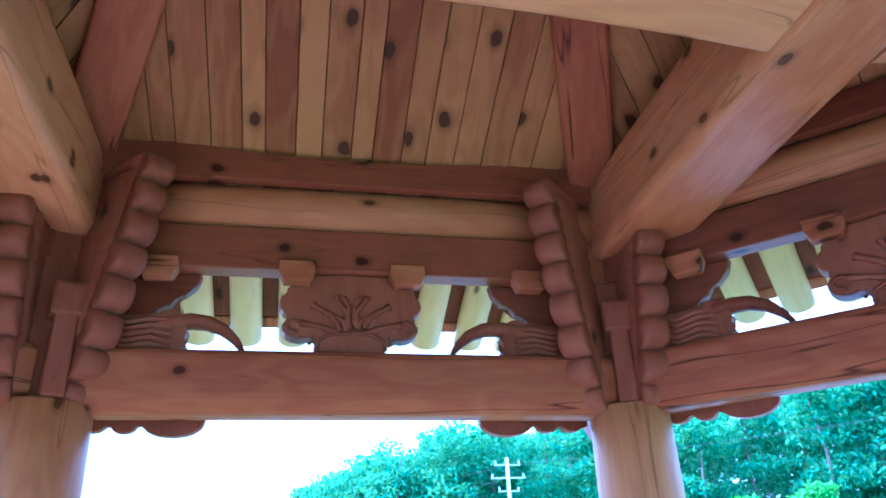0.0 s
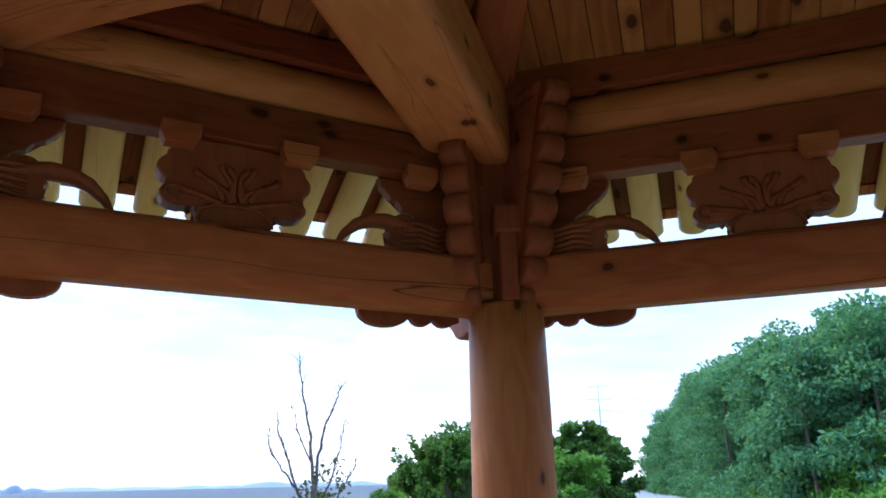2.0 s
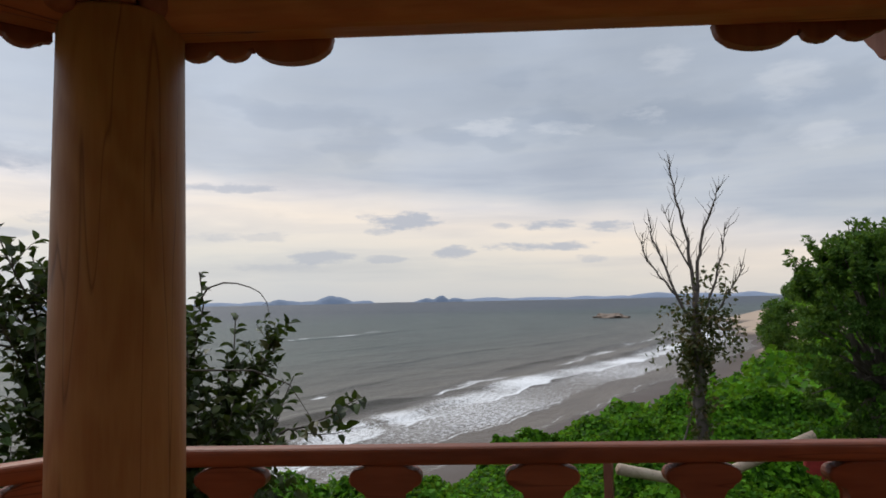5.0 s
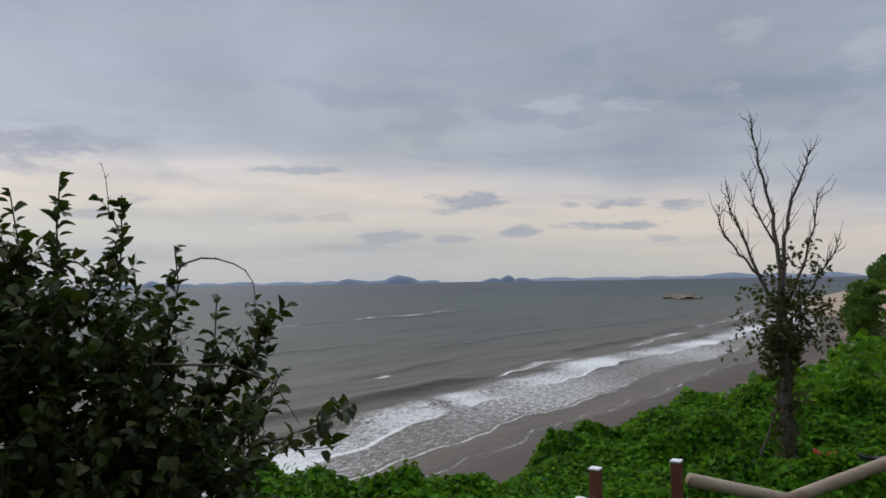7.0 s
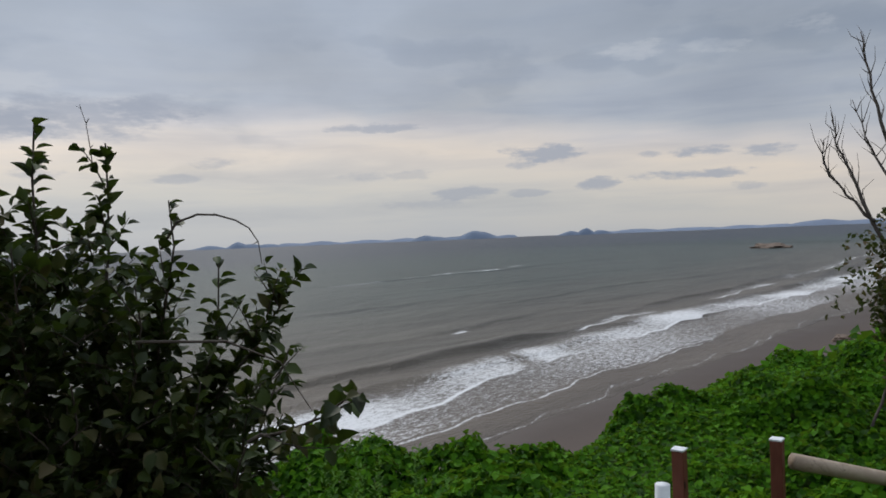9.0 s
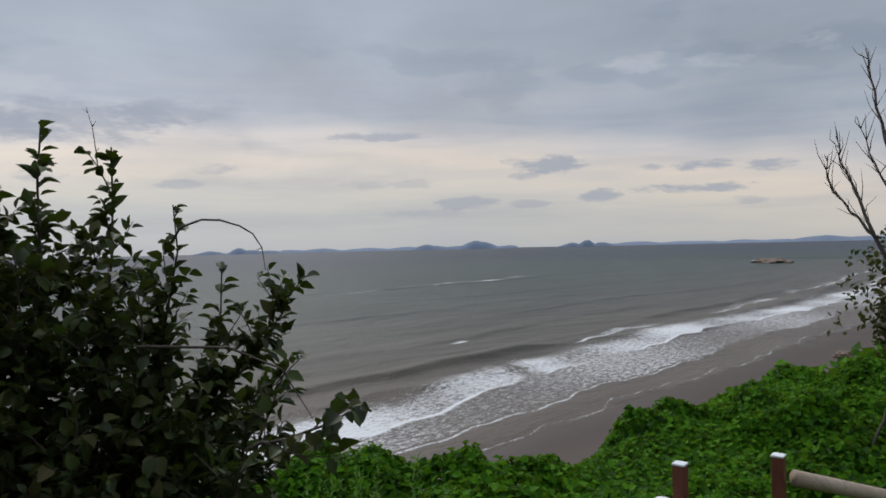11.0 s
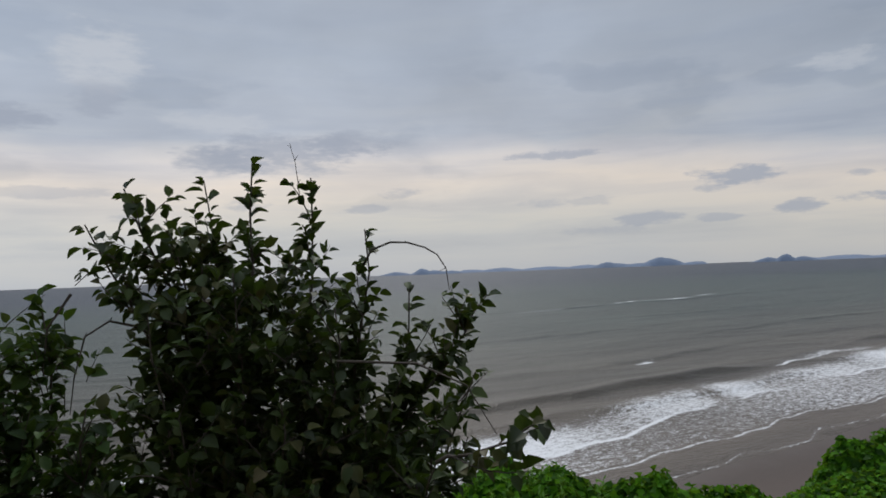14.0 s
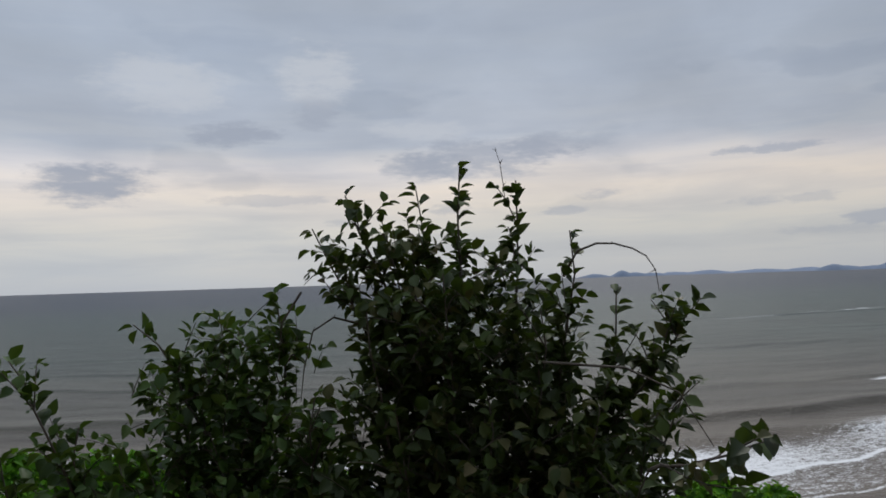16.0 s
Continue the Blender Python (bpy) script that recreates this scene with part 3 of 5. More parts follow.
    foam = np.maximum(foam, 0.24 * smooth(0.0, 1.0, o - line_b) * smooth(1.0, -1.0, o - line_a))
    z = SEA_Z + z * smooth(-1.0, 5.0, o) + 0.085 - 0.30 * smooth(-4.7, -6.4, o - 0.8 * swash)
    me = grid_mesh("sea", x, y, z, m)
    for key, arr in (("offshore", o), ("alongshore", y), ("foam", foam)):
        me.attributes.new(key, "FLOAT", "POINT").data.foreach_set("value", arr.astype(np.float32).ravel())
    tagged(part("water", me, m), "choppy grey-green sea with white breakers on the shore", "sea", kind="structure")


build_sea()


# ------------------------------------------------------------------ the pavilion
AP = 2.53                                  # centre to the axis of a side
HALF = AP * math.tan(radians(22.5))        # half a side between column axes
SLOPE = 0.47                               # rise of the roof
SOFFIT_Y, SOFFIT_Z = 2.40, 3.10            # where the ceiling boards begin
pavilion = thing("pavilion", "octagonal open wooden pavilion of new unpainted pine with carved brackets", "pavilion")


def side_pose(k):
    return pose(0, 0, 0, 0, 0, 45 * k) @ pose(0, AP, 0)


COLUMN_SHIFT = {0: (0.052, -0.012), 1: (0.034, 0.013), 7: (0.018, -0.011)}      # the posts stand a little out of true


def build_columns():
    bm = bmesh.new()
    zs = [0.0, 0.5, 1.2, 1.8, 2.12, 2.13]
    tube(bm, [(0, 0, z) for z in zs], [0.158, 0.160, 0.158, 0.153, 0.150, 0.144], 32)
    shaft = mesh_of(bm, "column", PINE_Z)
    bm = bmesh.new()
    box(bm, -0.036, 0.036, -0.05, 0.05, 2.13, 2.50, 0.010)
    box(bm, -0.056, 0.056, -0.06, 0.06, 2.40, 2.52, 0.014)
    box(bm, -0.105, 0.105, 0.035, 0.19, 2.125, 2.74, 0.01)
    head = mesh_of(bm, "column_head", PINE_CARVED)
    for k in range(8):
        at = pose(*COLUMN_SHIFT.get(k, (0.0, 0.0)), 0) @ pose(0, 0, 0, 0, 0, 45 * k + 22.5) @ pose(0, AP / math.cos(radians(22.5)), 0)
        c = part("column", shaft, None, pavilion, "smooth round pine column", at @ pose(0, 0, 0, 0, 0, 67 * k), True)
        part("column_head", head, None, c, m=pose(0, 0, 0, 0, 0, -67 * k) @ pose(0, -0.10, 0))


def rounded(w, z0, z1, top=0.04, bottom=0.09):
    """Section of a beam: softly rounded above, barrelled below."""
    return (arc(w - bottom * 0.75, z0 + bottom, bottom * 0.75, bottom, -90, 0, 6) + arc(w - top, z1 - top, top, top, 0, 90, 4)
            + arc(-w + top, z1 - top, top, top, 90, 180, 4) + arc(-w + bottom * 0.75, z0 + bottom, bottom * 0.75, bottom, 180, 270, 6))


def build_sides():
    bm = bmesh.new()
    slab(bm, rounded(0.10, 2.095, 2.318), -HALF + 0.06, HALF - 0.06, "x")
    tie = mesh_of(bm, "tie_beam", PINE)
    bm = bmesh.new()
    slab(bm, [(y - 0.030, z) for y, z in rounded(0.045, 2.628, 2.80, 0.008, 0.008)], -HALF + 0.02, HALF - 0.02, "x")
    plate = mesh_of(bm, "wall_plate", PINE_RED)
    bm = bmesh.new()
    slab(bm, arc(-0.005, 2.895, 0.118, 0.098, 0, 350, 35), -HALF + 0.02, HALF - 0.02, "x")
    purlin = mesh_of(bm, "purlin", BEAM)
    bm = bmesh.new()
    top = [(x, 3.075 + 0.10 * abs(x / HALF) ** 2.2) for x in np.linspace(HALF - 0.06, -HALF + 0.06, 17)]
    slab(bm, [(-HALF + 0.06, 2.965), (HALF - 0.06, 2.965)] + top, -0.145, -0.095, "y", 0.004)
    trim = mesh_of(bm, "trim_board", PINE_RED)
    # carved flower-shaped panel in the middle of each bay
    half = ([(0.0, 2.317), (0.128, 2.317), (0.122, 2.365), (0.140, 2.385)] + arc(0.190, 2.418, 0.062, 0.042, -140, 60, 8)
            + [(0.226, 2.468)] + arc(0.218, 2.512, 0.048, 0.045, -70, 75, 7) + [(0.196, 2.585), (0.19, 2.626), (0.0, 2.626)])
    outline = half + [(-x, z) for x, z in half[-2:0:-1]]
    bm = bmesh.new()
    slab(bm, outline, -0.045, 0.045, "y", 0.012)
    panel = mesh_of(bm, "carved_panel", PINE_CARVED)
    bm = bmesh.new()
    for s in (-1, 1):
        for i in range(5):
            a = radians(14 + 33 * i)
            pts = [(s * (0.012 + r * math.cos(a) * (1.15 if i < 3 else 0.8) + 0.014 * math.sin(r * 40 + i)), -0.047, 2.395 + r * math.sin(a) * 0.95) for r in np.linspace(0.02, 0.155, 9)]
            tube(bm, pts, [0.010, 0.012, 0.013, 0.013, 0.012, 0.011, 0.010, 0.012, 0.016], 6)
        tube(bm, [(s * 0.205 + 0.026 * math.cos(q), -0.047, 2.42 + 0.022 * math.sin(q)) for q in np.linspace(0, 5.2, 12)], 0.008, 6)
        tube(bm, [(s * 0.125, -0.047, 2.33), (s * 0.118, -0.047, 2.37), (s * 0.07, -0.047, 2.392), (0, -0.047, 2.396)], 0.009, 6)
    relief = mesh_of(bm, "flower_relief", PINE_CARVED)
    bm = bmesh.new()
    slab(bm, [(-0.048, 2.572), (0.048, 2.572), (0.066, 2.606), (0.066, 2.652), (-0.066, 2.652), (-0.066, 2.606)], -0.112, -0.05, "y", 0.004)
    block = mesh_of(bm, "bearing_block", PINE)
    # horn-shaped carvings that spring from the columns
    body = [(0.93, 2.317), (0.60, 2.317), (0.575, 2.345), (0.60, 2.37), (0.572, 2.395), (0.60, 2.42)] + arc(0.645, 2.435, 0.05, 0.042, 170, 20, 7) + [(0.72, 2.46), (0.78, 2.44), (0.93, 2.47)]
    bm = bmesh.new()
    slab(bm, body, -0.03, 0.035, "y", 0.012)
    for i in range(5):
        zz = 2.338 + 0.022 * i
        tube(bm, [(0.86, -0.034, zz + 0.03), (0.78, -0.034, zz - 0.004), (0.70, -0.034, zz + 0.012), (0.63, -0.034, zz - 0.006 + 0.004 * i)], [0.010, 0.012, 0.011, 0.007], 6)
    horn_body = mesh_of(bm, "horn_base", PINE_CARVED)
    bm = bmesh.new()
    tube(bm, [(0.70, 0, 2.405), (0.63, 0, 2.432), (0.57, 0, 2.442), (0.51, 0, 2.436), (0.455, 0, 2.412), (0.41, 0, 2.372), (0.378, 0, 2.327)],
         [0.026, 0.030, 0.030, 0.028, 0.024, 0.017, 0.008], 10)
    bmesh.ops.scale(bm, vec=(1, 1.5, 1), verts=bm.verts)
    horn = mesh_of(bm, "horn", PINE_CARVED)
    bm = bmesh.new()
    slab(bm, [(0.95, 2.627), (0.550, 2.627), (0.56, 2.590), (0.575, 2.572), (0.60, 2.545), (0.63, 2.54), (0.65, 2.505), (0.69, 2.495), (0.71, 2.455), (0.76, 2.44), (0.78, 2.40), (0.95, 2.36)], 0.0, 0.05, "y", 0.008)
    spandrel = mesh_of(bm, "spandrel_board", PINE_RED)
    # scalloped boards below the beams, outside
    low = [(0.93, 2.115), (0.93, 2.085)] + arc(0.865, 2.088, 0.042, 0.026, -10, -170, 6) + [(0.815, 2.10)] + arc(0.765, 2.090, 0.045, 0.030, -10, -170, 6) + [(0.714, 2.104)] + arc(0.605, 2.098, 0.105, 0.050, -8, -172, 12) + [(0.495, 2.115)]
    bm = bmesh.new()
    slab(bm, low, 0.075, 0.115, "y", 0.006)
    scallop = mesh_of(bm, "scallop_board", PINE_CARVED)
    for k in range(8):
        at = side_pose(k)
        part("tie_beam", tie, None, pavilion, "rounded pine tie beam with knots and long drying cracks", at, False)
        part("wall_plate", plate, None, pavilion, "", at)
        part("purlin", purlin, None, pavilion, "", at, True)
        part("trim_board", trim, None, pavilion, "", at)
        c = part("carved_panel", panel, None, pavilion, "carved flower panel of pine", at)
        part("flower_relief", relief, None, c, smooth=True)
        for x in (-0.205, 0.205):
            part("bearing_block", block, None, c, m=pose(x, 0, 0))
        for s in (1, -1):
            flip = at @ Matrix.Diagonal((s, 1, 1, 1))
            h = part("horn_carving", horn_body, None, pavilion, "carved horn bracket", flip)
            part("horn", horn, None, h, smooth=True)
            part("bearing_block", block, None, h, m=pose(0.69, 0, 0))
            part("spandrel_board", spandrel, None, pavilion, "", flip)
            part("scallop_board", scallop, None, pavilion, "scalloped board below the beam", flip)


def corbel_mesh(name, z_top, tops):
    """An inward corbel: one thick board whose front edge is cut into rounded curls that step out as they rise, with feathered cheeks."""
    bm = bmesh.new()
    front = []
    for (y, z), (y2, z2) in zip(tops, tops[1:]):
        for j in range(9):
            u = j / 8
            swell = math.sin(math.pi * u) ** 0.55
            front.append((y + (y2 - y) * u - 0.050 * swell + 0.022, z + (z2 - z) * u - 0.020 * math.sin(math.pi * u) * (1 - u), swell))
    rings = []
    for x, inset in ((-0.054, 0.040), (-0.056, 0.022), (-0.048, 0.008), (-0.028, 0.0), (0.028, 0.0), (0.048, 0.008), (0.056, 0.022), (0.054, 0.040)):
        ring = [bm.verts.new((x * (0.90 + 0.10 * w), y + inset, z)) for y, z, w in front]
        rings.append(ring + [bm.verts.new((x * 0.9, 0.05, z_top)), bm.verts.new((x * 0.9, 0.05, tops[0][1]))])
    for a, b in zip(rings, rings[1:]):
        for i in range(len(a)):
            j = (i + 1) % len(a)
            bm.faces.new((a[i], a[j], b[j], b[i]))
    bm.faces.new(rings[0][::-1])
    bm.faces.new(rings[-1])
    bmesh.ops.triangulate(bm, faces=[f for f in bm.faces if len(f.verts) > 4])
    # each cheek is one sheet of slanting feather ridges
    zs = np.linspace(tops[0][1] + 0.05, z_top - 0.03, 64).tolist()
    ends = [p[1] for p in tops], [p[0] for p in tops]
    for s in (-1, 1):
        last = None
        for i, z in enumerate(zs):
            y0 = float(np.interp(z, *ends)) + 0.045
            row = []
            for j in range(8):
                y = y0 + (0.03 - y0) * j / 7
                ridge = abs(math.sin(math.pi * (z + 0.55 * (y - y0) + 0.012 * math.sin(14 * (y - y0))) / 0.062)) ** 0.6
                edge = i in (0, len(zs) - 1) or j in (0, 7)
                row.append(bm.verts.new((s * (0.040 if edge else 0.047 + 0.014 * ridge * (1 - 0.5 * j / 7)), y, z)))
            if last:
                for j in range(7):
                    bm.faces.new((last[j], last[j + 1], row[j + 1], row[j]))
            last = row
    return mesh_of(bm, name, PINE_CARVED)


def build_corbels():
    tall = [(-0.14, 2.105), (-0.20, 2.19), (-0.245, 2.30), (-0.285, 2.42), (-0.325, 2.54), (-0.365, 2.65), (-0.40, 2.76), (-0.43, 2.87), (-0.45, 2.97)]
    short = [(-0.14, 2.105), (-0.19, 2.19), (-0.225, 2.31), (-0.255, 2.43), (-0.285, 2.55), (-0.31, 2.66), (-0.33, 2.765)]
    for name, tops, z_top in (("tall_corbel", tall, 2.975), ("corbel", short, 2.768)):
        me = corbel_mesh(name, z_top, tops)
        for k in range(8):
            if (k % 2 == 0) == (name == "tall_corbel"):
                continue
            for s in (-1, 1):
                part(name, me, None, pavilion, "lobed cloud-carved corbel", side_pose(k) @ pose(s * (HALF + 0.062), 0, 0), True)
    # beaks of the brackets outside the columns
    bm = bmesh.new()
    beak = [(0.10, 2.12), (0.10, 2.085)] + arc(0.20, 2.085, 0.07, 0.040, 200, 330, 7) + [(0.30, 2.115), (0.36, 2.17), (0.36, 2.26), (0.28, 2.33), (0.10, 2.33)]
    slab(bm, beak, -0.045, 0.045, "x", 0.012)
    me = mesh_of(bm, "bracket_beak", PINE_CARVED)
    for k in range(8):
        for s in (-1, 1):
            part("bracket_beak", me, None, pavilion, "", side_pose(k) @ pose(s * HALF, 0, 0))


def build_crossbeams():
    """Four great beams laid as a lattice between opposite columns."""
    def beam(x0, x1, low):
        bm = bmesh.new()
        sec = rounded(0.165, low, 3.06, 0.05, 0.05)
        n = 13
        rings = []
        for i in range(n):
            x = x0 + (x1 - x0) * i / (n - 1)
            lift = 0.05 * (1 - (2 * i / (n - 1) - 1) ** 2)
            rings.append([bm.verts.new((x, y, z + lift)) for y, z in sec])
        for a, b in zip(rings, rings[1:]):
            for i in range(len(sec)):
                j = (i + 1) % len(sec)
                bm.faces.new((a[i], a[j], b[j], b[i]))
        bm.faces.new(rings[0][::-1])
        bm.faces.new(rings[-1])
        return mesh_of(bm, "main_beam", BEAM)
    west, east, cross = -HALF - 0.038, HALF + 0.095, HALF + 0.05
    long = beam(-AP + 0.06, AP - 0.06, 2.73)
    mid, end_w, end_e = beam(west + 0.158, east - 0.158, 2.775), beam(-AP + 0.06, west - 0.158, 2.775), beam(east + 0.158, AP - 0.06, 2.775)
    for x in (west, east):
        part("main_beam", long, None, pavilion, "great squared pine beam with rounded edges", pose(x, 0, 0, 0, 0, 90))
    for s in (-1, 1):
        for me in (mid, end_w, end_e):
            part("main_beam", me, None, pavilion, "", pose(0, s * cross, 0))


build_columns()
build_sides()
build_corbels()
build_crossbeams()


def build_ceiling_and_eaves():
    def soffit(y):
        return SOFFIT_Z + SLOPE * (SOFFIT_Y - y)
    ang, tan, apex = math.degrees(math.atan(SLOPE)), math.tan(radians(22.5)), soffit(0)
    # grain runs up the slope, so the boards of each panel are laid out on their own local x
    rnd = random.Random(4)
    length = math.hypot(1, SLOPE)
    for k in range(8):
        at = pose(0, 0, 0, 0, 0, 45 * k) @ pose(0, SOFFIT_Y, SOFFIT_Z, 0, 0, -90) @ pose(0, 0, 0, 0, -ang, 0)
        # a dark backing sheet closes the joints; every board is nailed below it
        bm = bmesh.new()
        y0 = SOFFIT_Y + 0.10
        slab(bm, [((SOFFIT_Y - p) * length, q) for p, q in ((y0, -y0 * tan + 0.03), (y0, y0 * tan - 0.03), (0.06, 0.0))], 0.022, 0.034, "z")
        panel = part("ceiling_panel", bm, PINE_RED, pavilion, "sloping ceiling of knotty pine boards", at)
        x = -SOFFIT_Y * tan
        while x < SOFFIT_Y * tan:
            x1 = min(x + rnd.choice((0.085, 0.10, 0.115, 0.13)), SOFFIT_Y * tan)
            drop = rnd.uniform(0.0, 0.007)
            a, b = x + 0.0012, x1 - 0.0012
            lim = lambda q: max(abs(q) / tan, 0.05)
            quad = [(y0, a), (y0, b), (lim(b), b), (lim(a), a)]
            bm = bmesh.new()
            lo = [bm.verts.new(((SOFFIT_Y - p) * length, q + (0.002 if i in (0, 3) else -0.002), -drop)) for i, (p, q) in enumerate(quad)]
            mid = [bm.verts.new(((SOFFIT_Y - p) * length, q, -drop + 0.004)) for p, q in quad]
            hi = [bm.verts.new(((SOFFIT_Y - p) * length, q, 0.02)) for p, q in quad]
            bm.faces.new(lo)
            bm.faces.new(hi[::-1])
            for u, v in ((lo, mid), (mid, hi)):
                for i in range(4):
                    j = (i + 1) % 4
                    bm.faces.new((u[i], v[i], v[j], u[j]))
            part("board", bm, PLANK, panel)
            x = x1
    # hip rafters below the corners of the ceiling, reaching out past the columns
    run = math.hypot(1, SLOPE * math.cos(radians(22.5)))
    hip_ang = math.degrees(math.atan(SLOPE * math.cos(radians(22.5))))
    bm = bmesh.new()
    slab(bm, rounded(0.10, -0.075, 0.05, 0.01, 0.02), -0.15 * run, 2.55 * run, "x")
    hip = mesh_of(bm, "hip_rafter", PINE)
    bm = bmesh.new()
    slab(bm, arc(0, 0.0, 0.072, 0.052, 0, 345, 23), 0.05, 1.0, "x", 0.012)
    raft = mesh_of(bm, "rafter", RAFTER)
    bm = bmesh.new()
    out_y = 3.36
    a0, a1 = 2.46, out_y - 0.02
    quad = [(a0, -a0 * tan), (a0, a0 * tan), (a1, a1 * tan), (a1, -a1 * tan)]
    lo = [bm.verts.new((p - 2.45, q, 0.052)) for p, q in quad]
    hi = [bm.verts.new((p - 2.45, q, 0.075)) for p, q in quad]
    bm.faces.new(lo)
    bm.faces.new(hi[::-1])
    for i in range(4):
        j = (i + 1) % 4
        bm.faces.new((lo[i], hi[i], hi[j], lo[j]))
    boards = mesh_of(bm, "eave_board", PINE_RED)
    bm = bmesh.new()
    box(bm, 0.90, 0.97, -out_y * tan + 0.05, out_y * tan - 0.05, 0.05, 0.10, 0.006)
    fascia = mesh_of(bm, "eave_batten", PINE)
    for k in range(8):
        at = pose(0, 0, 0, 0, 0, 45 * k) @ pose(0, 2.45, 3.085, 0, 0, 90) @ pose(0, 0, 0, 0, 26, 0)
        part("eave_board", boards, None, pavilion, "", at)
        part("eave_batten", fascia, None, pavilion, "", at)
        n = 9
        for i in range(n):
            x = (i - (n - 1) / 2) * 0.215
            ob = part("rafter", raft, None, pavilion, "pale peeled pine rafter" if i == 0 else "", at @ pose(0.02 * (abs(x) > 0.7), x, 0), True)
        c = pose(0, 0, 0, 0, 0, 45 * k + 22.5) @ pose(0, SOFFIT_Y / math.cos(radians(22.5)), SOFFIT_Z, 0, 0, -90) @ pose(0, 0, 0, 0, -hip_ang, 0)
        part("hip_rafter", hip, None, pavilion, "reddish hip rafter", c)
    # tiled roof above
    bm = bmesh.new()
    rim = [bm.verts.new(pose(0, 0, 0, 0, 0, 45 * k + 22.5) @ Vector((0, 3.42 / math.cos(radians(22.5)), 2.76))) for k in range(8)]
    rim2 = [bm.verts.new(v.co + Vector((0, 0, 0.10))) for v in rim]
    top, top2 = bm.verts.new((0, 0, apex + 0.16)), bm.verts.new((0, 0, apex + 0.7))
    for k in range(8):
        j = (k + 1) % 8
        bm.faces.new((rim[k], rim[j], top))
        bm.faces.new((rim2[j], rim2[k], top2))
        bm.faces.new((rim[j], rim[k], rim2[k], rim2[j]))
    part("roof", bm, TILE_DARK, pavilion, "dark tiled octagonal roof")
    bm = bmesh.new()
    tube(bm, [(0, 0, apex - 0.30), (0, 0, apex - 0.24), (0, 0, apex + 0.05)], [0.06, 0.13, 0.14], 8)
    part("roof_boss", bm, PINE, pavilion)


build_ceiling_and_eaves()


def build_floor():
    tan = math.tan(radians(22.5))
    bm = bmesh.new()
    r = 3.20
    y = -r
    while y < r:
        y1 = min(y + 0.12, r)
        def half(q):
            q = abs(q)
            return r - max(0.0, q - r * tan)
        h = min(half(y), half(y1 - 0.004))
        box(bm, -h, h, y, y1 - 0.004, -0.035, 0.0)
        y = y1
    ob = part("floor", bm, DECK)
    tagged(ob, "worn pine deck boards of the pavilion", "floor", kind="structure")
    bm = bmesh.new()
    tube(bm, [(0, 0, -1.25), (0, 0, -0.06)], [2.9 / math.cos(radians(22.5)) - 0.15, 2.9 / math.cos(radians(22.5)) - 0.25], 8)
    bmesh.ops.rotate(bm, verts=bm.verts, matrix=Matrix.Rotation(radians(22.5), 3, "Z"))
    base = part("plinth", bm, STONE)
    tagged(base, "low stone plinth below the deck", "plinth", kind="structure")


build_floor()


def build_railings():
    """Red-stained railing outside the columns, on lotus-leaf posts."""
    at_y = 3.05
    half = at_y * math.tan(radians(22.5))
    bm = bmesh.new()
    slab(bm, rounded(0.042, 0.908, 0.965, 0.022, 0.022), -half - 0.10, half + 0.10, "x")
    rail = mesh_of(bm, "top_rail", RAIL_RED)
    bm = bmesh.new()
    box(bm, -half, half, -0.03, 0.03, 0.10, 0.17, 0.006)
    low = mesh_of(bm, "bottom_rail", RAIL_RED)
    bm = bmesh.new()
    cap = ([(-0.050, 0.0), (0.050, 0.0), (0.050, 0.808), (0.062, 0.831)] + arc(0.088, 0.868, 0.026, 0.026, -100, 90, 7) + [(0.05, 0.909), (-0.05, 0.909)]
           + arc(-0.088, 0.868, 0.026, 0.026, 90, 280, 7) + [(-0.062, 0.831), (-0.050, 0.808)])
    slab(bm, cap, -0.035, 0.035, "y", 0.007)
    post = mesh_of(bm, "railing_post", RAIL_RED)
    for k in range(8):
        if k == 5:
            continue
        up = 0.0 if k % 2 else 0.004
        t = thing("railing", "red-stained wooden railing with lotus-leaf posts on the deck's edge", "railing", "railings round the deck", m=pose(0, 0, up, 0, 0, 45 * k) @ pose(0, at_y, 0))
        part("top_rail", rail, None, t)
        part("bottom_rail", low, None, t)
        for i in range(5):
            part("railing_post", post, None, t, m=pose((i - 2) * 0.485 + 0.06, 0, 0))


build_railings()


# ------------------------------------------------------------------ road and what stands along it
def ribbon(path, width, z, dz=0.0, shift=0.0):
    """A strip along a plan line, laid at height z."""
    bm = bmesh.new()
    pts = []
    for (x0, y0), (x1, y1) in zip(path, path[1:]):
        for t in np.linspace(0, 1, 8, endpoint=False):
            pts.append(Vector((x0 + (x1 - x0) * t, y0 + (y1 - y0) * t, 0)))
    pts.append(Vector((*path[-1], 0)))
    for _ in range(3):
        pts = [pts[0]] + [(a + b * 2 + c) / 4 for a, b, c in zip(pts, pts[1:], pts[2:])] + [pts[-1]]
    last = None
    for i, p in enumerate(pts):
        d = (pts[min(i + 1, len(pts) - 1)] - pts[max(0, i - 1)]).normalized()
        s = Vector((-d.y, d.x, 0))
        row = [bm.verts.new(p + s * (shift + width / 2) + Vector((0, 0, z))), bm.verts.new(p + s * (shift - width / 2) + Vector((0, 0, z)))]
        row += [bm.verts.new(v.co - Vector((0, 0, dz))) for v in row]
        if last:
            bm.faces.new((last[0], last[1], row[1], row[0]))
            bm.faces.new((last[2], row[2], row[3], last[3]))
            bm.faces.new((last[0], row[0], row[2], last[2]))
            bm.faces.new((last[1], last[3], row[3], row[1]))
        last = row
    return bm


